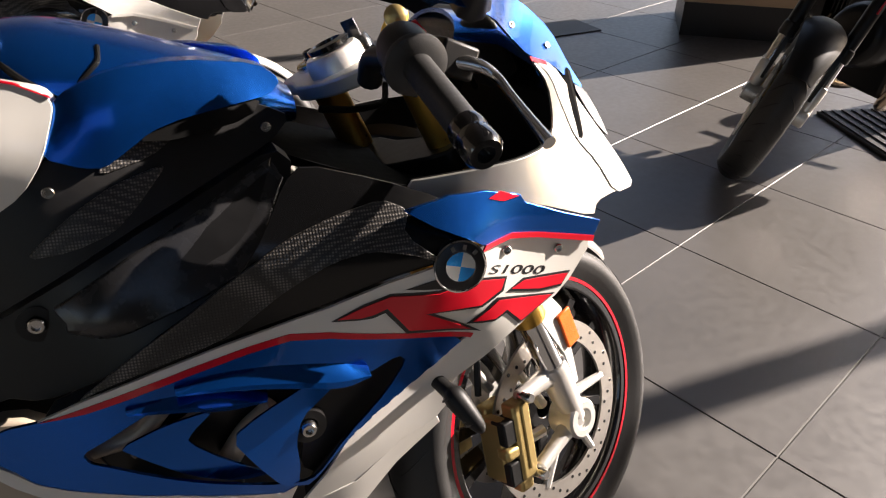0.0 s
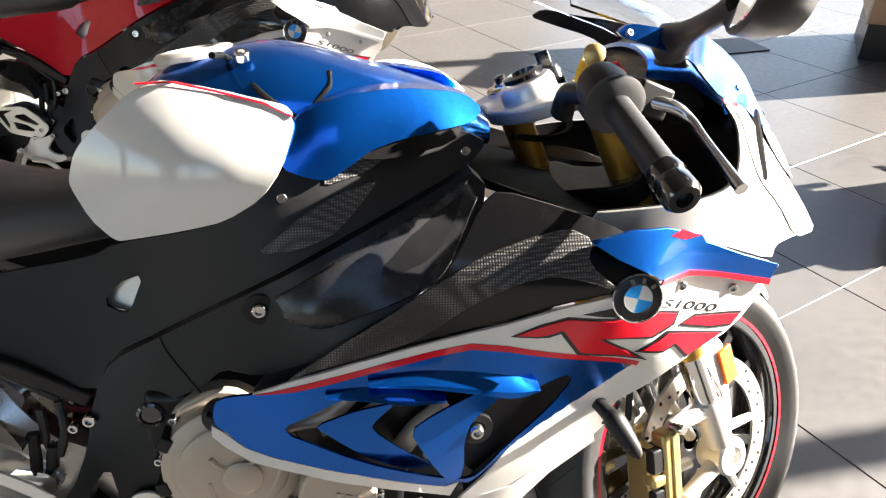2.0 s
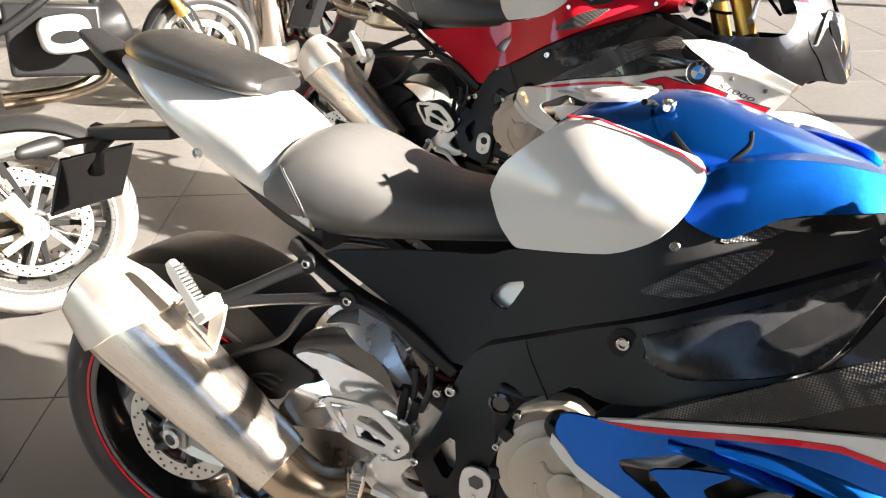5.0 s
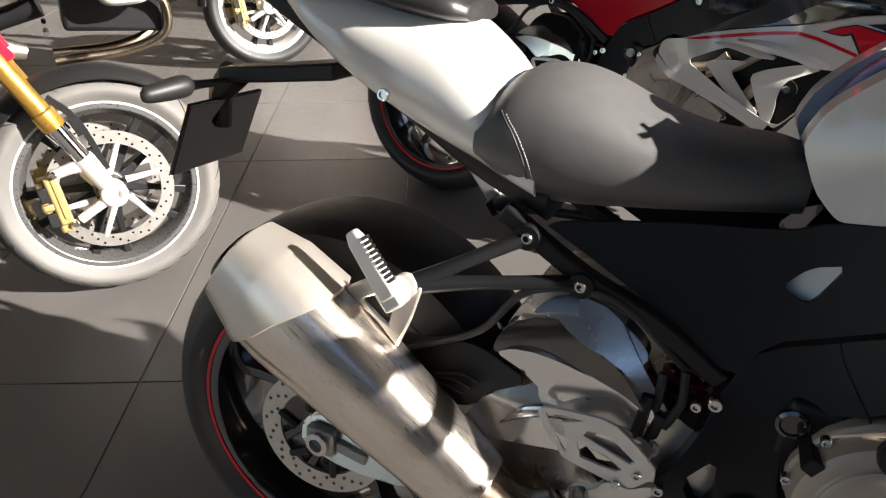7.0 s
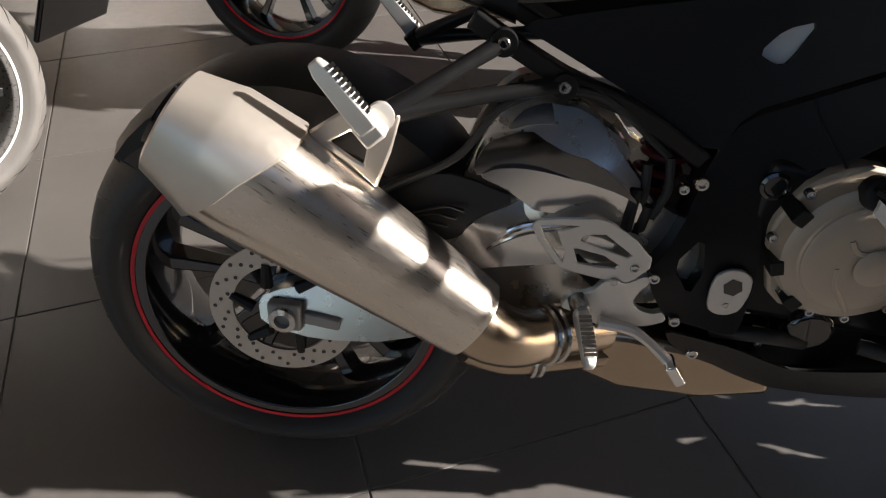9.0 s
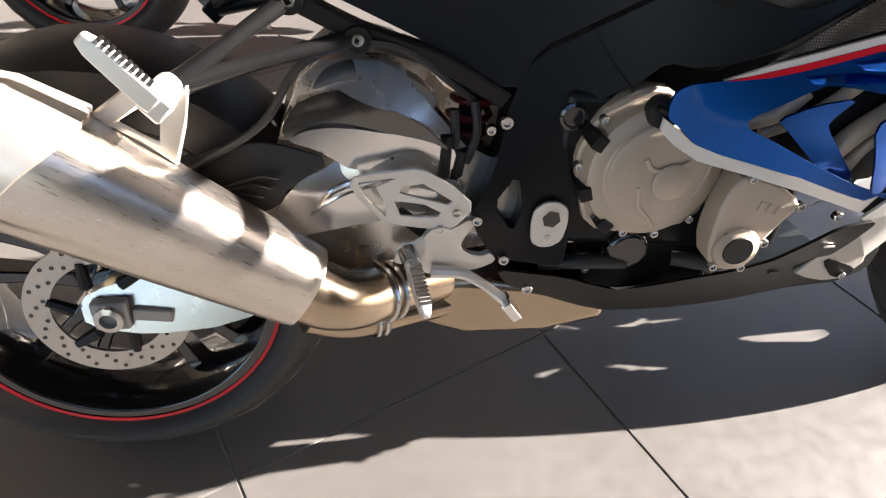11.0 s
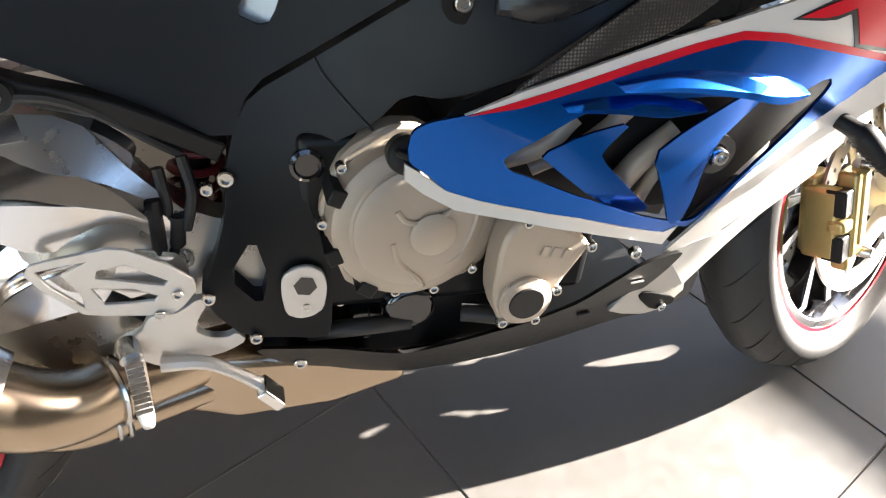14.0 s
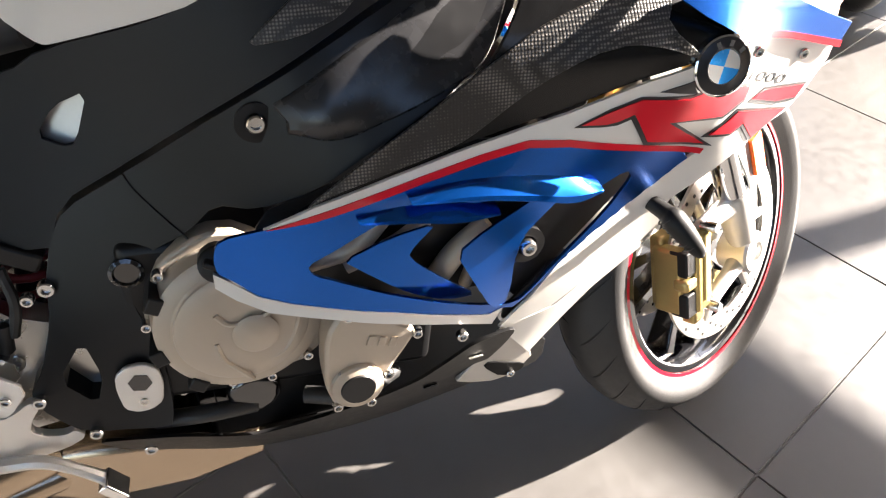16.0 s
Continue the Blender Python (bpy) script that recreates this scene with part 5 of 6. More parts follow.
# added sheet that hides the sunlit inside and keeps the vent dark
panel("duct_wall", [(1.025, 0.50), (1.03, 0.56), (1.04, 0.60), (1.07, 0.625), (1.11, 0.655), (1.16, 0.665), (1.2, 0.64), (1.14, 0.58), (1.09, 0.53), (1.05, 0.47)], lambda x, z: FAIR(x, z) + 0.022, PLASTIC, inner, "added matt black sheet that keeps the vent dark", thick=0.004)
# cast pieces seen in the dark through the vents
for pts, r in (([(0.80, 0.585), (0.85, 0.60), (0.88, 0.63)], 0.012), ([(0.84, 0.575), (0.90, 0.60), (0.95, 0.64)], 0.009), ([(0.94, 0.53), (0.965, 0.57), (1.0, 0.60)], 0.014), ([(0.98, 0.51), (0.99, 0.55), (1.02, 0.58)], 0.008)):
    part("vent_pipe", tube([(x, FAIR(x, z) + 0.042, z) for x, z in pts], r, 10), CAST, inner, "grey casting behind the vent")

# stylised red letters and the badge
def decal(outline, parent, material, y_off, name="decal", soft=0, thick=0.003):
    return panel(name, outline, lambda x, z: FAIR(x, z) - y_off, material, parent, thick=thick, soft=soft, step=0.03, bevel=0)


decal([(1.067, 0.722), (1.10, 0.738), (1.132, 0.749), (1.19, 0.742), (1.227, 0.748), (1.288, 0.732), (1.283, 0.714), (1.252, 0.70), (1.187, 0.708), (1.254, 0.664), (1.155, 0.686), (1.127, 0.724), (1.113, 0.719), (1.098, 0.719)], band, TEXT_BLACK, 0.0012)
decal([(1.074, 0.724), (1.102, 0.736), (1.133, 0.746), (1.19, 0.738), (1.227, 0.744), (1.284, 0.73), (1.279, 0.717), (1.25, 0.704), (1.176, 0.711), (1.24, 0.67), (1.158, 0.69), (1.129, 0.73), (1.113, 0.724), (1.10, 0.722)], band, RED, 0.0022)
decal([(1.289, 0.711), (1.314, 0.722), (1.392, 0.713), (1.378, 0.693), (1.342, 0.696)], band, TEXT_BLACK, 0.0012)
decal([(1.296, 0.713), (1.316, 0.719), (1.388, 0.710), (1.378, 0.697), (1.342, 0.70)], band, RED, 0.0022)
decal([(1.234, 0.679), (1.274, 0.707), (1.369, 0.686), (1.313, 0.656), (1.289, 0.681), (1.273, 0.674)], band, TEXT_BLACK, 0.0012)
decal([(1.242, 0.681), (1.276, 0.703), (1.363, 0.685), (1.315, 0.661), (1.29, 0.686), (1.273, 0.678)], band, RED, 0.0022)
decal([(1.15, 0.752), (1.184, 0.759), (1.197, 0.743)], band, TEXT_BLACK, 0.0012)
# badge: a black ring with blue and white quarters
BADGE = frame_to((1.211, FAIR(1.211, 0.773) - 0.003, 0.773), (-0.12, -1, 0.12), (1, 0, -0.24)) @ Matrix.Diagonal((0.86, 0.86, 1, 1))
badge = part("badge", lathe([(0.0345, -0.004), (0.0345, 0.003), (0.032, 0.0045), (0.0, 0.0045)], 40, BADGE), TEXT_BLACK, bike, "round black-ringed badge with blue and white quarters")
part("badge_ring", lathe([(0.0355, -0.002), (0.0355, 0.0045), (0.0335, 0.0055), (0.0325, 0.0045)], 40, BADGE), CHROME, badge, "bright badge rim")
part("badge_ring", lathe([(0.0205, 0.0045), (0.0205, 0.0056), (0.0195, 0.0056), (0.0195, 0.0045)], 40, BADGE), CHROME, badge, "bright badge rim")
for q in range(4):
    pts = [(0, 0)] + [(0.0195 * math.cos(radians(90 * q + 10 * k)), 0.0195 * math.sin(radians(90 * q + 10 * k))) for k in range(10)]
    part("badge_quarter", slab(pts, 0.0006, BADGE @ Matrix.Translation((0, 0, 0.0046))), ROUNDEL_BLUE if q % 2 else WHITE, badge)
for k in range(3):
    a = radians(55 + 35 * k)
    part("badge_mark", block((0.005, 0.007, 0.0008), BADGE @ Matrix.Translation((0.0262 * math.cos(a), 0.0262 * math.sin(a), 0.005)) @ pose(0, 0, 0, 0, 0, math.degrees(a) - 90)), CHROME, badge)


def lettering(text, place, size, material, parent, label):
    cu = bpy.data.curves.new("lettering", "FONT")
    cu.body, cu.size, cu.extrude, cu.shear, cu.offset = text, size, 0.0002, 0.3, 0.0
    tmp = new("lettering", cu)
    me = bpy.data.meshes.new_from_object(tmp.evaluated_get(bpy.context.evaluated_depsgraph_get()))
    bpy.data.objects.remove(tmp)
    bpy.data.curves.remove(cu)
    for v in me.vertices:
        v.co = place(v.co.x, v.co.y, v.co.z)
    me.materials.append(material)
    ob = new("lettering", me)
    ob.parent = parent
    ob["label"] = label
    return ob


on_band = skin_of(band)


def on_fairing(u, v, h):
    x, z = 1.256 + 2.2 * u + 0.06 * v, 0.7445 - 0.62 * u + v
    return on_band(x, z) - Vector((0, 0.0006 + h, 0))


lettering("S1000", on_fairing, 0.0165, TEXT_BLACK, band, "black model lettering on white")

# --- belly pan ---
BELLY_Y = sheet([(0.526, 0.366, -0.14), (0.585, 0.318, -0.122), (0.72, 0.31, -0.14), (0.65, 0.262, -0.10), (0.80, 0.34, -0.165), (0.80, 0.245, -0.10), (0.93, 0.40, -0.185), (0.93, 0.254, -0.10), (1.05, 0.41, -0.175), (1.081, 0.294, -0.118), (1.13, 0.31, -0.12), (1.04, 0.258, -0.09)])
# pale blade paint greyed to stand in for shade on its downward face
BLADE_SHADE_GREY = mat("shaded_pale_satin_paint", (0.40, 0.375, 0.335), 0.38, 0.15, 0.04, 20, rough_vary=0.03)
belly = panel("belly_pan", [(0.535, 0.366), (0.58, 0.360), (0.626, 0.354), (0.69, 0.328), (0.717, 0.322), (0.807, 0.354), (0.85, 0.357), (0.90, 0.368), (0.924, 0.376), (0.96, 0.41), (0.985, 0.437), (1.03, 0.445), (1.042, 0.437), (1.036, 0.40), (1.01, 0.345), (1.06, 0.315), (1.11, 0.30), (1.09, 0.277), (1.03, 0.264), (0.95, 0.255), (0.822, 0.246), (0.715, 0.249), (0.654, 0.264), (0.595, 0.296), (0.55, 0.333)], BELLY_Y, PLASTIC, bike, "matt dark belly pan", both=True, thick=0.006, step=0.025, soft=1)
part("belly_floor", loft([[(x, y + SKEW * x, z + dz) for y, dz in ((-w, 0.03), (-w * 0.7, 0), (w * 0.7, 0), (w, 0.03), (w, 0.04), (0, 0.04), (-w, 0.04))] for x, w, z in ((0.70, 0.12, 0.235), (0.85, 0.13, 0.232), (1.0, 0.13, 0.24), (1.10, 0.11, 0.255))]), PLASTIC, belly, "matt dark belly pan floor")
BLADE_Y = sheet([(1.20, 0.50, -0.17), (1.034, 0.437, -0.178), (1.02, 0.40, -0.165), (0.978, 0.334, -0.152), (1.033, 0.31, -0.145), (1.067, 0.31, -0.14), (1.09, 0.345, -0.145), (1.145, 0.41, -0.15), (1.09, 0.448, -0.178)])
panel("belly_blade_white", [(1.21, 0.525), (1.158, 0.506), (1.095, 0.455), (1.031, 0.44), (1.025, 0.431), (1.053, 0.395), (1.082, 0.354), (1.112, 0.396), (1.156, 0.458), (1.216, 0.51)], BLADE_Y, WHITE, belly, "glossy white point of the side fairing", both=True, thick=0.005, soft=0, proud=0.002)
panel("belly_blade", [(1.036, 0.437), (1.021, 0.41), (1.0, 0.366), (0.978, 0.334), (1.0, 0.322), (1.033, 0.311), (1.067, 0.309), (1.092, 0.338), (1.084, 0.362), (1.058, 0.40)], BLADE_Y, BLADE_SHADE_GREY, belly, "pale belly blade greyed as if in shade", both=True, thick=0.008, soft=0, bevel=0.003)
# flat black patch on the blade in place of a recess in shade
panel("belly_notch", [(1.014, 0.352), (1.022, 0.362), (1.082, 0.330), (1.08, 0.314), (1.046, 0.316)], lambda x, z: BLADE_Y(x, z) - 0.002, GAP_SHADE, belly, "flat black patch for the shaded bolt recess", thick=0.004)
panel("belly_edge", [(1.086, 0.352), (1.112, 0.37), (1.117, 0.312), (1.066, 0.304)], lambda x, z: BLADE_Y(x, z) + 0.004, PLASTIC, belly, "matt dark belly edge", both=True, thick=0.006)
# black sheet that stands in for the dark gap between fin and blade
panel("belly_gap", [(1.03, 0.44), (1.028, 0.47), (1.05, 0.50), (1.085, 0.545), (1.10, 0.50), (1.07, 0.45)], lambda x, z: FAIR(x, z) + 0.012, PLASTIC, belly, "matt black sheet for the dark gap at the fairing point", thick=0.004)
bolt((0.585, -0.124, 0.318), belly, 0.008, 0.004)
bolt((1.058, BLADE_Y(1.058, 0.322) - 0.005, 0.322), belly, 0.006, 0.003)
bolt((0.965, -0.205, 0.463), belly, 0.007, 0.005)
for x, z in ((0.984, 0.40), (0.93, 0.345)):
    panel("belly_slit", [(x, z), (x + 0.02, z - 0.004), (x + 0.022, z - 0.008), (x + 0.002, z - 0.005)], lambda a, b: BELLY_Y(a, b) - 0.004, ALU_MATT if z > 0.37 else GLOSS_BLACK, belly, thick=0.003, soft=0, bevel=0)

# --- cowl, screen and cockpit ---
COWL = sheet([(1.2, 0.83, -0.2), (1.3, 0.86, -0.2), (1.33, 0.95, -0.165), (1.36, 0.97, -0.13), (1.47, 0.83, -0.125), (1.42, 0.80, -0.16), (1.15, 0.857, -0.185), (1.21, 1.07, -0.136), (1.34, 1.015, -0.09), (1.27, 1.05, -0.15), (1.42, 0.93, -0.09)])
cowl = panel("front_cowl", [(1.35, 0.981), (1.405, 0.966), (1.445, 0.925), (1.482, 0.875), (1.518, 0.825), (1.536, 0.792), (1.488, 0.794), (1.45, 0.79), (1.44, 0.772), (1.338, 0.812), (1.286, 0.825), (1.222, 0.826), (1.158, 0.857), (1.25, 0.868), (1.318, 0.874), (1.349, 0.878), (1.374, 0.892), (1.381, 0.915), (1.379, 0.946)], COWL, SILVER_PAINT, bike, "white and silver front cowl", both=True, thick=0.006, step=0.02, soft=1, bevel=0.003)
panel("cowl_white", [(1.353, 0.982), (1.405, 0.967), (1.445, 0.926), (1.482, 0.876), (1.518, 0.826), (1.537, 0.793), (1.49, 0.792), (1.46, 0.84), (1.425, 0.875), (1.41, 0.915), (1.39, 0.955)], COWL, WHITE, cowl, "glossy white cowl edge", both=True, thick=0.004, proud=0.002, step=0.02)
panel("cowl_blue", [(1.193, 1.06), (1.212, 1.073), (1.25, 1.068), (1.32, 1.06), (1.371, 1.046), (1.42, 1.01), (1.45, 0.96), (1.474, 0.926), (1.44, 0.945), (1.405, 0.967), (1.353, 0.982), (1.33, 1.008), (1.30, 1.03), (1.238, 1.047)], COWL, BLUE, cowl, "metallic blue upper cowl", both=True, thick=0.005, step=0.02)
panel("cowl_red_line", [(1.352, 0.983), (1.385, 0.974), (1.387, 0.969), (1.352, 0.978)], COWL, RED, cowl, thick=0.004, proud=0.003, soft=0, bevel=0)
for edge in ([(1.193, 1.06), (1.212, 1.073), (1.25, 1.068), (1.32, 1.06), (1.371, 1.046), (1.42, 1.01), (1.45, 0.96), (1.405, 0.967), (1.353, 0.982), (1.33, 1.008), (1.30, 1.03), (1.238, 1.047)], [(1.35, 0.981), (1.405, 0.966), (1.445, 0.925), (1.482, 0.875), (1.518, 0.825), (1.44, 0.772), (1.338, 0.812), (1.286, 0.825), (1.222, 0.826), (1.158, 0.857), (1.25, 0.868), (1.318, 0.874), (1.349, 0.878), (1.374, 0.892), (1.381, 0.915), (1.379, 0.946)]):
    panel("cowl_liner", edge, lambda x, z: COWL(x, z) + 0.0075, COCKPIT_SHADE, cowl, "matt black inner lining", both=True, thick=0.003, step=0.02)
panel("headlight", [(1.443, 0.94), (1.472, 0.928), (1.491, 0.892), (1.5, 0.86), (1.475, 0.885)], lambda x, z: COWL(x, z) - 0.004, GLOSS_BLACK, cowl, "dark headlight glass", both=True, thick=0.01)
for x, z in ((1.339, 1.018), (1.40, 0.99), (1.21, 1.062)):
    bolt((x, COWL(x, z) - 0.002, z), cowl, 0.0045, 0.003, (0.3, -1, 0.6))
# dark inner side of the cowl, and the nose between the two sides
part("cowl_inner", loft([[(x, y + SKEW * x, z) for y, z in ((-w, zb), (-w, (zb + zt) / 2), (-w * 0.7, zt), (w * 0.7, zt), (w, (zb + zt) / 2), (w, zb))] for x, w, zb, zt in ((1.40, 0.20, 0.80, 0.93), (1.44, 0.185, 0.79, 0.96), (1.47, 0.15, 0.80, 0.95), (1.52, 0.09, 0.80, 0.86))]), COCKPIT_SHADE, cowl, "matt black inside of the cowl", 0.004)
nose_loops = []
for x, w, z in ((1.28, 0.105, 1.035), (1.34, 0.115, 1.028), (1.40, 0.105, 0.995), (1.445, 0.085, 0.945), (1.49, 0.065, 0.88), (1.525, 0.045, 0.82)):
    arc = [(x + 0.012 * math.cos(radians(a)), SKEW * x + w * math.sin(radians(a)), z - 0.03 + 0.03 * math.cos(radians(a))) for a in range(-90, 91, 18)]
    nose_loops.append(arc + [(px, py, pz - 0.006) for px, py, pz in reversed(arc)])
part("nose_panel", loft(nose_loops), BLUE, cowl, "metallic blue nose panel under the screen")
part("cockpit_floor", loft([[(x, y + SKEW * x, z) for y, z in ((-w, zz), (w, zz), (w, zz - 0.012), (-w, zz - 0.012))] for x, w, zz in ((0.97, 0.09, 0.895), (1.04, 0.125, 0.882), (1.10, 0.15, 0.862), (1.18, 0.17, 0.835), (1.30, 0.19, 0.81), (1.42, 0.18, 0.80))]), COCKPIT_SHADE, cowl, "matt cockpit infill, blackened as if in shade")
sc_loops = []
for x, z, w, h in ((1.17, 1.10, 0.10, 0.0), (1.22, 1.085, 0.125, 0.0), (1.30, 1.06, 0.13, 0.0), (1.38, 1.02, 0.11, 0.0), (1.43, 0.965, 0.075, 0.0)):
    top = [(x, SKEW * x + w * math.sin(radians(a)), z + 0.055 * math.cos(radians(a)) - 0.02) for a in range(-80, 81, 16)]
    sc_loops.append(top + [(px, SKEW * x + (py - SKEW * x) * 0.97, pz - 0.003) for px, py, pz in reversed(top)])
screen = part("windscreen", loft(sc_loops), SCREEN, bike, "clear plastic windscreen")
screen.visible_shadow = False

yoke_h = 0.652
yoke = part("top_yoke", slab([(-0.045, -0.14), (0.0, -0.145), (0.036, -0.12), (0.034, -0.085), (0.005, -0.055), (0.005, 0.055), (0.034, 0.085), (0.036, 0.12), (0.0, 0.145), (-0.045, 0.14), (-0.055, 0.09), (-0.085, 0.04), (-0.085, -0.04), (-0.055, -0.09)], 0.022, FORK_M @ Matrix.Translation((0, 0, yoke_h)), 1), ALU_MATT, bike, "silver milled top yoke", 0.004)
part("stem_nut", joined(lathe([(0.0, 0.018), (0.02, 0.018), (0.026, 0.024), (0.036, 0.024), (0.04, 0.018), (0.041, 0.0)], 28, FORK_M @ Matrix.Translation((-0.03, 0, yoke_h + 0.022)))), ALU_MATT, yoke, "round silver steering stem nut", 0.001)
part("stem_ring", lathe([(0.018, 0.027), (0.029, 0.027), (0.03, 0.034), (0.02, 0.036), (0.018, 0.03), (0, 0.03)], 28, FORK_M @ Matrix.Translation((-0.03, 0, yoke_h + 0.022))), GLOSS_BLACK, yoke, "black nut ring")
for s in (-1, 1):
    part("fork_cap", lathe([(0.027, -0.005), (0.027, 0.006), (0.022, 0.009), (0.012, 0.009), (0.012, 0.014), (0.0, 0.014)], 24, FORK_M @ Matrix.Translation((0, s * 0.1, yoke_h + 0.024))), ALU, yoke, "fork tube cap")
    part("fork_adjuster", lathe([(0.009, 0.01), (0.009, 0.022), (0.005, 0.024), (0, 0.024)], 12, FORK_M @ Matrix.Translation((0, s * 0.1, yoke_h + 0.024))), GLOSS_BLACK, yoke, "black fork adjuster")
part("ignition_lock", joined(lathe([(0.0, 0.03), (0.016, 0.03), (0.02, 0.02), (0.02, -0.03)], 20, FORK_M @ Matrix.Translation((0.03, 0.02, yoke_h + 0.01))), block((0.003, 0.022, 0.03), FORK_M @ pose(0.03, 0.02, yoke_h + 0.05, 0, 0, 20))), GLOSS_BLACK, yoke, "black ignition lock with key")
part("lower_yoke", slab([(-0.04, -0.135), (0.0, -0.14), (0.036, -0.1), (0.01, 0.0), (0.036, 0.1), (0.0, 0.14), (-0.04, 0.135), (-0.07, 0.0)], 0.035, FORK_M @ Matrix.Translation((0, 0, 0.50)), 1), SATIN, bike, "black lower yoke", 0.004)
res = part("brake_reservoir", joined(lathe([(0.0, 0.0), (0.012, 0.0), (0.014, 0.018), (0.012, 0.024), (0.0, 0.024)], 20, pose(1.20, -0.05, 1.015, 0, 15, 0)), tube([(1.20, -0.05, 1.03), (1.19, -0.05, 1.01), (1.185, -0.06, 0.99)], 0.008, 8)), YELLOW, bike, "yellow plastic fluid reservoir")
part("reservoir_knob", lathe([(0.0, 0.012), (0.009, 0.012), (0.014, 0.008), (0.014, -0.01)], 16, frame_to((1.197, -0.068, 1.03), (-0.3, -1, 0.2))), GOLD_CAST, res, "brass coloured knob")

P_IN, P_FL, P_END = Vector((1.165, -0.085, 0.985)), Vector((1.186, -0.185, 0.985)), Vector((1.197, -0.335, 0.93))
way_g = (P_END - P_FL).normalized()
bar = part("handlebar", tube([P_IN - Vector((0.0, -0.03, 0.03)), P_IN, P_FL], [0.016, 0.014, 0.013], 12), SATIN, bike, "black clip-on handlebar")
grip_m = frame_to(P_FL, way_g)
gl = (P_END - P_FL).length
part("throttle_housing", joined(lathe([(0.0, -0.06), (0.026, -0.06), (0.031, -0.045), (0.031, -0.012), (0.0, -0.012)], 24, grip_m), block((0.05, 0.035, 0.045), grip_m @ pose(0.01, 0.015, -0.035, 0, 0, 20))), PLASTIC, bar, "black switch housing", 0.003)
part("start_button", lathe([(0.0, 0.012), (0.009, 0.012), (0.011, 0.008), (0.011, 0)], 16, grip_m @ pose(-0.02, 0.0, -0.05, 0, -90, 0)), RED, bar, "red kill switch")
part("grip_flange", lathe([(0.0, -0.012), (0.033, -0.012), (0.036, -0.006), (0.036, 0.0), (0.026, 0.006), (0, 0.006)], 32, grip_m), RUBBER, bar, "rubber grip flange")
prof = [(0.0, 0.0), (0.017, 0.0)]
for k in range(26):
    prof.append((0.0175 - (0.0009 if k % 2 else 0), 0.006 + (gl - 0.04) * k / 25))
part("grip", lathe(prof + [(0.018, gl - 0.03), (0.0, gl - 0.03)], 24, grip_m), RUBBER, bar, "ribbed rubber throttle grip")
part("bar_end", lathe([(0.019, gl - 0.03), (0.02, gl - 0.02), (0.017, gl - 0.014), (0.02, gl - 0.008), (0.02, gl + 0.012), (0.016, gl + 0.018), (0.009, gl + 0.018), (0.008, gl + 0.008), (0, gl + 0.008)], 28, grip_m), GLOSS_BLACK, bar, "black bar-end weight")
lever = part("brake_lever", tube([(1.235, -0.135, 0.985), (1.27, -0.155, 0.978), (1.288, -0.17, 0.965), (1.292, -0.20, 0.950), (1.296, -0.24, 0.931), (1.300, -0.282, 0.911)], [0.010, 0.009, 0.0065, 0.0055, 0.006, 0.008], 10), STEEL, bike, "satin aluminium brake lever")
part("lever_pivot", joined(block((0.05, 0.04, 0.04), pose(1.245, -0.13, 0.985, 0, 20, 10)), tube([(1.235, -0.12, 0.985), (1.20, -0.13, 0.985)], 0.016, 10, 1)), PLASTIC, lever, "black lever bracket", 0.004)
mir = part("mirror_stalk", tube([(1.27, -0.13, 1.05), (1.262, -0.18, 1.065), (1.25, -0.26, 1.085), (1.25, -0.30, 1.10)], [0.026, 0.014, 0.011, 0.013], 10), PLASTIC, bike, "black mirror stalk")
MIR_M = frame_to((1.245, -0.325, 1.12), (-1.0, 0.35, 0.25), (0, 0, 1))
ml = [[MIR_M @ Vector((0.048 * sx * math.cos(a), 0.085 * sx * math.sin(a), d)) for a in (math.tau * k / 24 for k in range(24))] for sx, d in ((0.3, -0.055), (0.75, -0.045), (0.97, -0.02), (1.0, 0.0), (0.93, 0.003))]
part("mirror_shell", loft(ml), PLASTIC, mir, "matt black mirror housing")
part("mirror_glass", slab([(0.043 * math.cos(math.tau * k / 24), 0.078 * math.sin(math.tau * k / 24)) for k in range(24)], 0.002, MIR_M @ Matrix.Translation((0, 0, 0.003))), MIRROR, mir, "mirror glass")
part("instrument", block((0.05, 0.20, 0.10), pose(1.335, 0.06, 0.985, 0, -30, 0)), PLASTIC, bike, "black instrument housing", 0.01, 40, 3)
for a in ([(1.24, -0.11, 1.0), (1.28, -0.06, 0.98), (1.33, 0.0, 0.93)], [(1.10, -0.06, 0.925), (1.15, -0.04, 0.918), (1.20, 0.02, 0.915), (1.22, 0.08, 0.93)]):
    part("cable", tube(a, 0.0045, 8), COCKPIT_SHADE, bike, "black control cable")
indicator = part("front_indicator", tube([(1.205, -0.19, 0.588), (1.214, -0.21, 0.582), (1.22, -0.222, 0.576), (1.24, -0.245, 0.548), (1.246, -0.25, 0.538)], [0.010, 0.011, 0.015, 0.010, 0.004], 14), PLASTIC, bike, "black ribbed rubber indicator")
part("front_hose", tube([(1.22, -0.06, 0.80), (1.30, -0.03, 0.62), (1.33, -0.02, 0.52), (1.33, -0.04, 0.44)], 0.006, 8), RUBBER, bike, "black brake hose")
for k in range(7):
    f = k / 7
    part("rubber_rib", lathe([(0.0145 - 0.004 * f, -0.0012), (0.016 - 0.0045 * f, 0), (0.0145 - 0.004 * f, 0.0012)], 16, frame_to((1.216 + 0.024 * f, -0.215 - 0.03 * f, 0.58 - 0.034 * f), (0.55, -0.55, -0.75))), RUBBER, indicator)

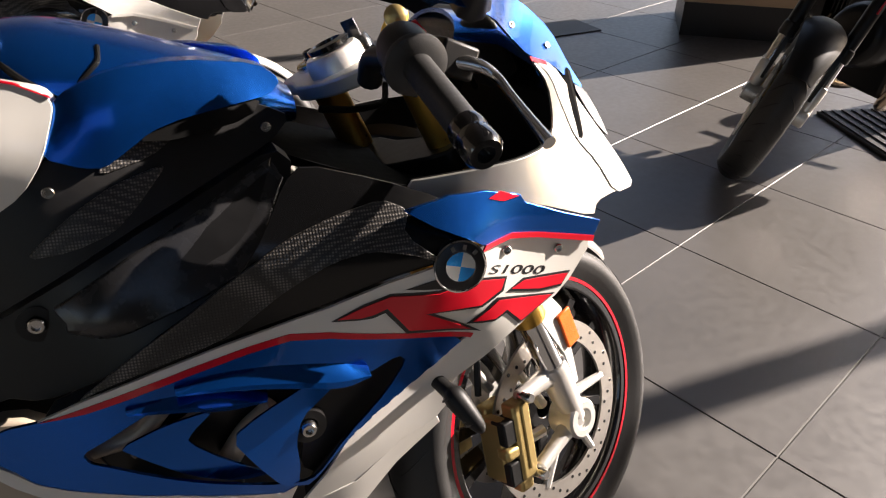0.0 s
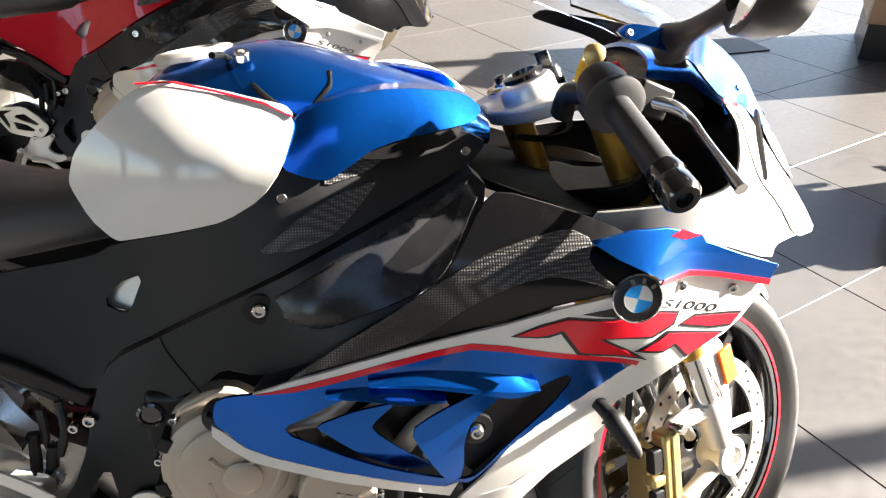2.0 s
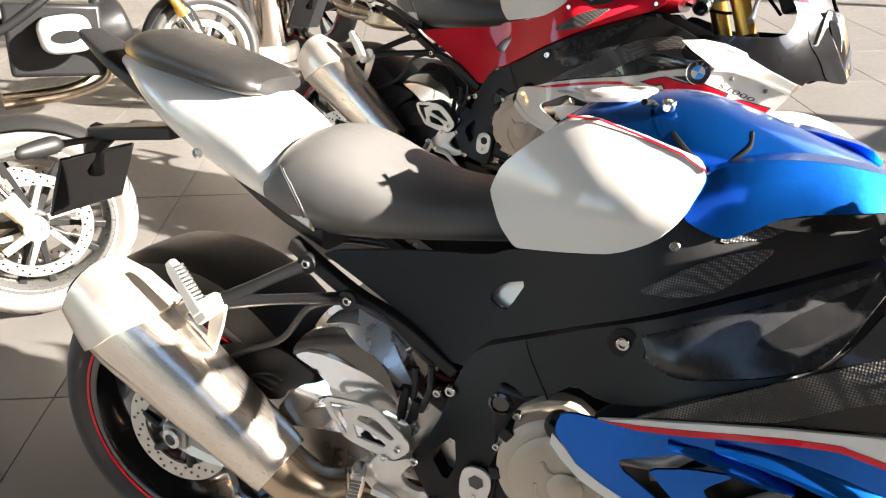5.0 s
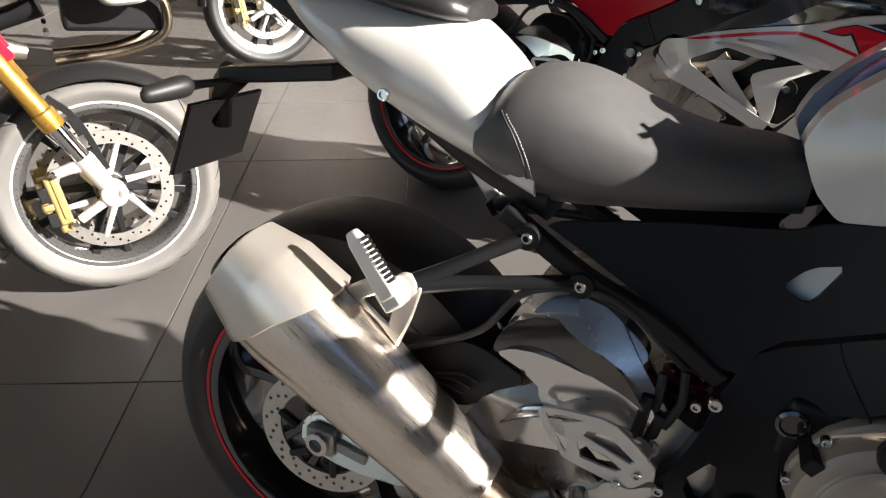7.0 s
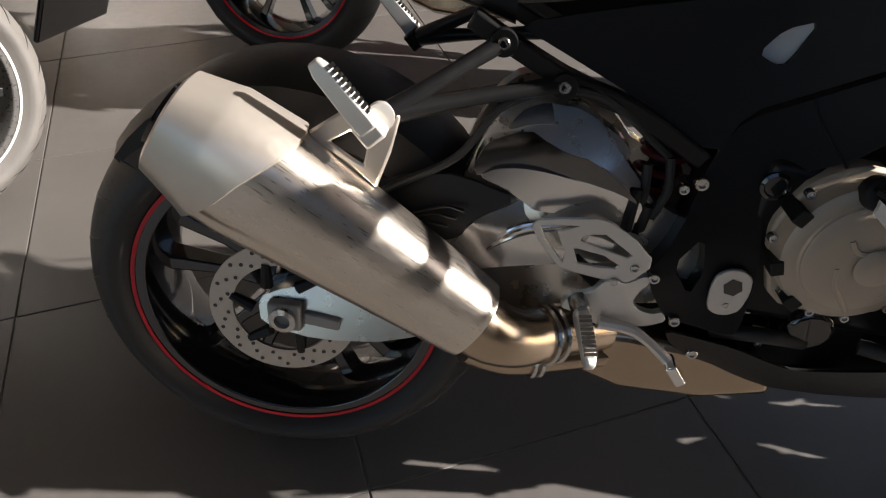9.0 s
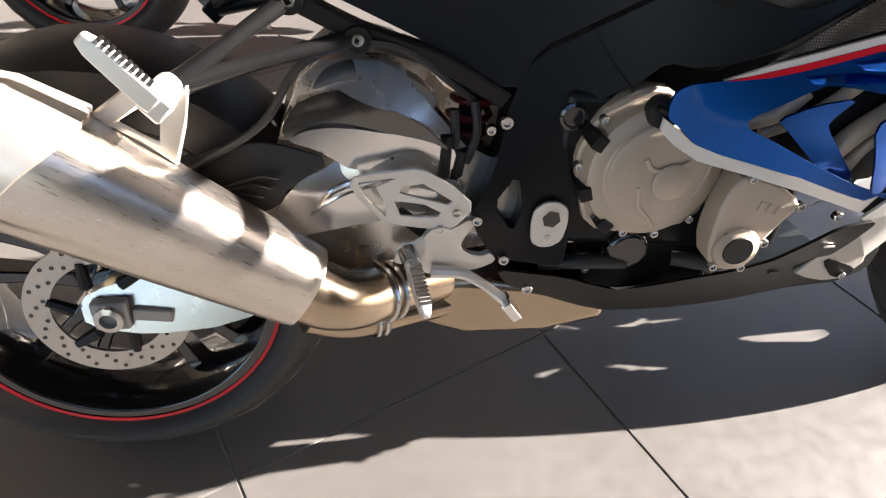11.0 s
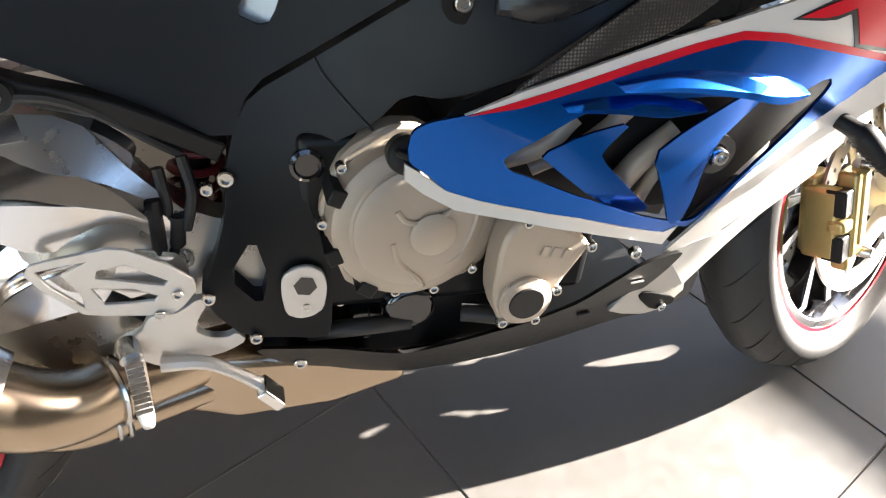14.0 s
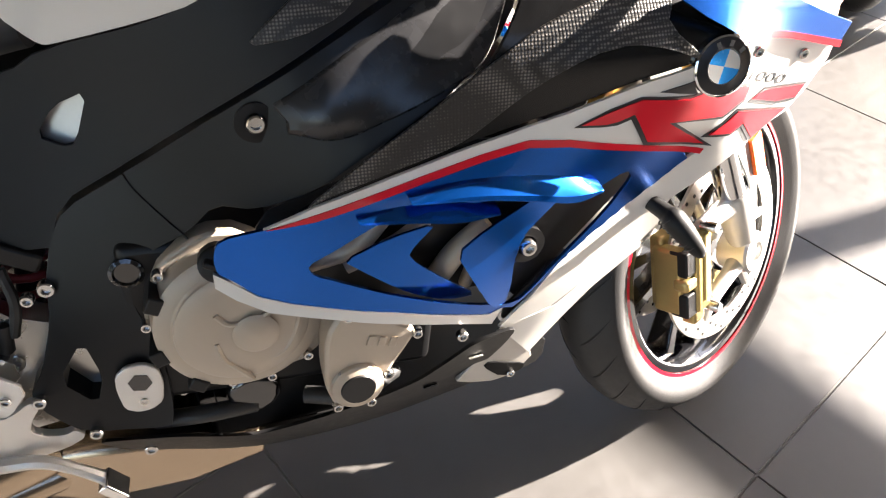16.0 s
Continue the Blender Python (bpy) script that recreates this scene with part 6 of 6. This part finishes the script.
# the body has a slight sweep: its ends stand a little further from the middle plane
def swept(co):
    x, z = co[:, 0] - 0.8, co[:, 2] - 0.65
    terms = np.stack([np.ones_like(x), x, z, x * x, x * z, z * z])
    return co + np.stack([np.array(k) @ terms for k in ((0.0008, 0.0015, 0.0061, -0.0025, 0.0421, -0.0206), (-0.0055, 0.0048, -0.008, 0.0375, 0.0153, -0.007), (0.0016, 0.0026, -0.0079, -0.0123, -0.0265, 0.0285))], axis=1)


RIGID = ("front_wheel", "rear_wheel", "brake_disc", "fork_leg", "brake_caliper", "mudguard", "top_yoke", "lower_yoke")
for o in list(bike.children):
    if o.name.split(".")[0] not in RIGID:
        for q in (o, *o.children_recursive):
            co = np.empty(len(q.data.vertices) * 3)
            q.data.vertices.foreach_get("co", co)
            q.data.vertices.foreach_set("co", swept(co.reshape(-1, 3)).ravel())
            q.data.update()


# ---------- the other machines ----------
def recoloured(ob, swaps, by_name=()):
    """A copied machine takes its own paints; the meshes stay shared."""
    named = dict(by_name)
    for o in ob.children_recursive:
        base = o.name.split(".")[0]
        for slot in o.material_slots:
            want = named.get(base) or swaps.get(slot.material.name)
            if want:
                slot.link = "OBJECT"
                slot.material = want


red_bike = copy_thing(bike, pose(-0.411, 1.389, 0, 0, 0, -9.8) @ BIKE_M)
tagged(red_bike, "red, black and white sports motorcycle parked beside the blue one", "motorcycle")
recoloured(red_bike, {"blue_metallic_paint": WHITE}, (("tank_cover", RED), ("tank_wing", GLOSS_BLACK), ("side_trim", RED), ("tail_cowl", WHITE), ("nose_wing", WHITE), ("nose_panel", GLOSS_BLACK), ("cowl_blue", GLOSS_BLACK), ("cowl_white", GLOSS_BLACK), ("cowl_inner", GLOSS_BLACK), ("cowl_liner", GLOSS_BLACK), ("wing_red_line", WHITE), ("wing_red_mark", WHITE), ("upper_infill", GLOSS_BLACK), ("tank_side_panel", WHITE), ("swingarm", SATIN), ("swingarm_rib", SATIN), ("swingarm_brace", SATIN), ("swingarm_lower", SATIN), ("mudguard", WHITE), ("front_cowl", GLOSS_BLACK)))
far_bike = copy_thing(bike, pose(-1.774, 3.43, 0, 0, 0, -5) @ BIKE_M)
tagged(far_bike, "red and black sports motorcycle parked further back", "motorcycle")
recoloured(far_bike, {"blue_metallic_paint": RED, "white_paint": GLOSS_BLACK}, (("swingarm", SATIN), ("swingarm_rib", SATIN), ("swingarm_brace", SATIN), ("swingarm_lower", SATIN)))


def roadster(m, label, steer, paint, fork_m, wheel_m, cover_m, tyre_m=TYRE):
    """A boxer road bike: heading along local +x, front axle 1.5 m ahead of the rear one."""
    b = thing("motorcycle", label, "motorcycle", m)
    fm = fork_axes(steer, Vector((1.5, 0, 0.302)))
    wheel("front_wheel", (0, 0, 0), fm, 0.302, 0.12, 0.035, 0.09, 0.16, (-0.062, 0.062), b, (tyre_m, wheel_m, ALU_MATT), "cast front wheel", 10, SATIN)
    wheel("rear_wheel", (0, 0, 0.315), Matrix(), 0.315, 0.18, 0.055, 0.15, 0.13, (-0.09,), b, (tyre_m, wheel_m, wheel_m), "cast rear wheel", 10)
    for s in (-1, 1):
        fork_leg(b, fm, s, fork_m, ALU_MATT, GOLD_CAST, None, 0.78)
        part("reflector", block((0.028, 0.006, 0.055), fm @ pose(0.028, s * 0.11, 0.42, 0, 0, 0)), RED, b, "red side reflector", 0.002)
    mudguard(b, fm, 0.325, 0.075, 20, 150, PLASTIC, "matt black front mudguard")
    part("mudguard_stay", joined(tube([(0.03, -0.085, 0.28), (0.05, -0.09, 0.2), (0.03, -0.09, 0.06)], [0.012, 0.012, 0.008], 4, 4, True, fm), tube([(0.03, 0.085, 0.28), (0.05, 0.09, 0.2), (0.03, 0.09, 0.06)], [0.012, 0.012, 0.008], 4, 4, True, fm)), SATIN, b, "black mudguard stay")
    eng = part("engine", joined(block((0.42, 0.26, 0.34), pose(0.80, 0, 0.46, 0, 8, 0)), lathe([(0.0, 0.16), (0.10, 0.15), (0.12, 0.1), (0.12, 0)], 20, pose(1.0, 0, 0.48, 0, 80, 0))), SATIN, b, "black boxer engine casing", 0.02, 40, 3)
    for s in (-1, 1):
        barrel = part("cylinder", block((0.11, 0.14, 0.12), Matrix.Translation((0.84, s * 0.19, 0.50))), SATIN, b, "finned black cylinder", 0.002)
        for k in range(6):
            part("cooling_fin", block((0.15, 0.006, 0.16), pose(0.84, s * (0.15 + 0.017 * k), 0.50, 0, 0, 0)), SATIN, barrel)
        cm = frame_to((0.84, s * 0.25, 0.50), (0, s, -0.1), (1, 0, 0))
        cov = part("cylinder_cover", loft([[cm @ Vector((0.115 * k * math.copysign(abs(math.cos(a)) ** 0.6, math.cos(a)), 0.085 * k * math.copysign(abs(math.sin(a)) ** 0.6, math.sin(a)), d)) for a in (math.tau * q / 28 for q in range(28))] for d, k in ((0, 1.0), (0.03, 1.0), (0.06, 0.93), (0.075, 0.75))]), cover_m, b, "silver cylinder head cover", 0.002)
        part("cover_inset", loft([[cm @ Vector((0.07 * k * math.cos(a), 0.03 * k * math.sin(a), d)) for a in (math.tau * q / 20 for q in range(20))] for d, k in ((0.07, 1.0), (0.079, 0.95))]), SATIN, cov, "black cover inset")
        for dx, dz in ((0.09, 0.055), (-0.09, 0.055), (0.09, -0.055), (-0.09, -0.055)):
            part("bolt", lathe([(0.0, 0.006), (0.008, 0.006), (0.009, 0)], 12, cm @ Matrix.Translation((dx, dz, 0.045))), STEEL, cov)
        part("header_pipe", tube([(0.93, s * 0.22, 0.46), (1.0, s * 0.2, 0.40), (0.98, s * 0.14, 0.26), (0.80, s * 0.10, 0.20), (0.5, s * 0.11, 0.20)], 0.022, 14), PIPE, eng, "bright exhaust header pipe")
        part("foot_peg", tube([(0.50, s * 0.15, 0.34), (0.50, s * 0.25, 0.335)], 0.011, 10, 1), RUBBER, b, "black rubber foot peg")
        part("side_panel", flat_panel([(0.85, 0.72), (1.05, 0.74), (1.28, 0.90), (1.22, 1.0), (1.05, 0.98), (0.92, 0.86)], lambda x, z: s * (0.17 + 0.04 * math.sin((x - 0.85) * 6)), 0.006), paint, b, "painted side fairing panel", 0.003)
    part("muffler", tube([(0.40, -0.14, 0.26), (0.2, -0.17, 0.34), (0.0, -0.2, 0.44), (-0.16, -0.21, 0.5)], [0.035, 0.06, 0.065, 0.05], 24), TITAN, b, "brushed steel silencer")
    part("fuel_tank", hull([(0.62, 0.76, 0.86, 0.10, 0.4), (0.70, 0.74, 0.96, 0.14, 0.4), (0.85, 0.74, 1.03, 0.17, 0.4), (1.0, 0.76, 1.03, 0.17, 0.4), (1.12, 0.80, 0.99, 0.12, 0.4)], 2.6), paint, b, "painted fuel tank")
    part("seat", hull([(-0.12, 0.83, 0.90, 0.08, 0.5), (0.0, 0.80, 0.91, 0.12, 0.5), (0.2, 0.77, 0.87, 0.14, 0.5), (0.42, 0.75, 0.83, 0.13, 0.5), (0.64, 0.76, 0.86, 0.10, 0.5)], 3.2), SEAT_VINYL, b, "black vinyl dual seat")
    part("frame", joined(tube([(1.18, -0.06, 0.95), (0.9, -0.16, 0.72), (0.5, -0.16, 0.52), (0.3, -0.12, 0.72), (-0.1, -0.08, 0.84)], 0.02, 10), tube([(1.18, 0.06, 0.95), (0.9, 0.16, 0.72), (0.5, 0.16, 0.52), (0.3, 0.12, 0.72), (-0.1, 0.08, 0.84)], 0.02, 10), tube([(1.15, 0, 0.9), (1.02, 0, 0.6), (0.9, 0, 0.3)], 0.03, 10)), SATIN, b, "black tubular frame")
    part("swingarm", tube([(0.5, 0.08, 0.42), (0.25, 0.11, 0.36), (0.0, 0.1, 0.315)], [0.05, 0.045, 0.06], 16), SATIN, b, "black single-sided swingarm")
    part("yoke", slab([(-0.05, -0.14), (0.04, -0.13), (0.02, 0), (0.04, 0.13), (-0.05, 0.14), (-0.08, 0)], 0.03, fm @ Matrix.Translation((0, 0, 0.72)), 1), SATIN, b, "black top yoke", 0.004)
    part("handlebar", tube([Vector(fm @ Vector(p)) for p in ((-0.1, -0.40, 0.85), (-0.03, -0.25, 0.88), (0, -0.08, 0.80), (0, 0.08, 0.80), (-0.03, 0.25, 0.88), (-0.1, 0.40, 0.85))], 0.013, 10), SATIN, b, "black handlebar")
    part("headlight", lathe([(0.0, 0.03), (0.06, 0.028), (0.085, 0.01), (0.085, -0.03), (0.05, -0.09), (0, -0.1)], 28, fm @ pose(0.12, 0, 0.60, 0, 75, 0)), [CHROME], b, "round chromed headlight")
    return b


roadster(pose(-1.04 - 1.5 * math.cos(radians(52)), 0.56 - 1.5 * math.sin(radians(52)), 0, 0, 0, 52) @ pose(0, 0, 0, -6, 0, 0), "dark roadster motorcycle with gold front fork", 4, SILVER_PAINT, GOLD, RIM_GREY, ALU_MATT, SUNLIT_TYRE)
roadster(pose(-1.803 - 1.5 * math.cos(radians(52)), 2.369 - 1.5 * math.sin(radians(52)), 0, 0, 0, 52) @ pose(0, 0, 0, -6, 0, 0), "silver boxer motorcycle with gold front fork", 0, SILVER_PAINT, GOLD, ALU_MATT, ALU_MATT)
roadster(pose(2.892 + 1.5 * math.cos(radians(13)), 1.277 + 1.5 * math.sin(radians(13)), 0, 0, 0, 193) @ pose(0, 0, 0, -8, 0, 0), "black road motorcycle with its front wheel turned", 30, GLOSS_BLACK, SATIN, SATIN, SATIN)

# ---------- showroom furniture ----------
col = thing("column", "polished metal column reflecting the motorcycles", "column", pose(-2.065, 3.301, 0))
part("shaft", lathe([(0.0, CEIL), (0.17, CEIL), (0.17, 0.1), (0.0, 0.1)], 48), mat("polished_column_metal", (0.6, 0.52, 0.45), 0.12, 1.0, 0.05, 4), col)
part("base", lathe([(0.0, 0.1), (0.2, 0.1), (0.21, 0.08), (0.21, 0.0), (0, 0)], 48), WHITE, col, "white column base")
WOOD = mat("pale_plywood", (0.46, 0.32, 0.2), 0.5, 0.0, 0.15, 5, stretch=(1, 1, 6))
counter = thing("display_counter", "pale wooden display counter with a dark plinth", "counter", pose(3.785, 2.97, 0, 0, 0, -32.5))
part("body", block((0.9, 0.6, 0.85), Matrix.Translation((0.45, 0.3, 0.625))), WOOD, counter, "pale plywood body", 0.003)
part("plinth", block((0.88, 0.58, 0.2), Matrix.Translation((0.45, 0.3, 0.1))), DARK_FRAME, counter, "dark recessed plinth", 0.002)
part("corner_strip", block((0.012, 0.012, 0.85), Matrix.Translation((-0.004, -0.004, 0.625))), ALU_MATT, counter, "aluminium corner strip", 0.001)
mat_a = part("floor_mat", block((0.36, 0.28, 0.006), pose(3.185, 3.301, 0.004, 0, 0, 8)), RUBBER, None, "", 0.002)
tagged(mat_a, "small black rubber mat lying on the tiles", "mat")
mat_b = part("door_mat", block((0.7, 0.5, 0.014), pose(3.927, 1.357, 0.008, 0, 0, -12)), RUBBER, None, "", 0.003)
tagged(mat_b, "dark ribbed door mat lying on the tiles", "mat")
for k in range(14):
    part("rib", block((0.02, 0.48, 0.006), pose(3.927, 1.357, 0.018, 0, 0, -12) @ Matrix.Translation((-0.325 + 0.05 * k, 0, 0))), RUBBER, mat_b)

# ---------- floor tiles ----------
tb = bmesh.new()
bmesh.ops.create_cube(tb, size=1.0)
tb.transform(Matrix.Translation((0, 0, -0.004)) @ Matrix.Diagonal((TILE_SIZE - 0.0035, TILE_SIZE - 0.0035, 0.008, 1)))
bmesh.ops.bevel(tb, geom=[e for e in tb.edges if all(v.co.z > -0.001 for v in e.verts)], offset=0.0012, segments=1, affect="EDGES")
tile_mesh = bpy.data.meshes.new("tile")
tb.to_mesh(tile_mesh)
tb.free()
tile_mesh.materials.append(TILE)
origin = Vector((*TILE_O, 0))
for i in range(-14, 18):
    for j in range(-16, 16):
        c = origin + u_dir * (i + 0.5) * TILE_SIZE + v_dir * (j + 0.5) * TILE_SIZE
        if c.dot(u_dir) < FRONT - 0.35 and X0 + 1.5 < c.x and -3.2 < c.y < Y1 - 1.2 and (c.xy - Vector((1.0, 1.6))).length < 6.4:
            t = new("tile", tile_mesh)
            t.parent = floor
            t.matrix_world = Matrix.Translation(c) @ pose(0, 0, 0, 0, 0, TILE_TURN)
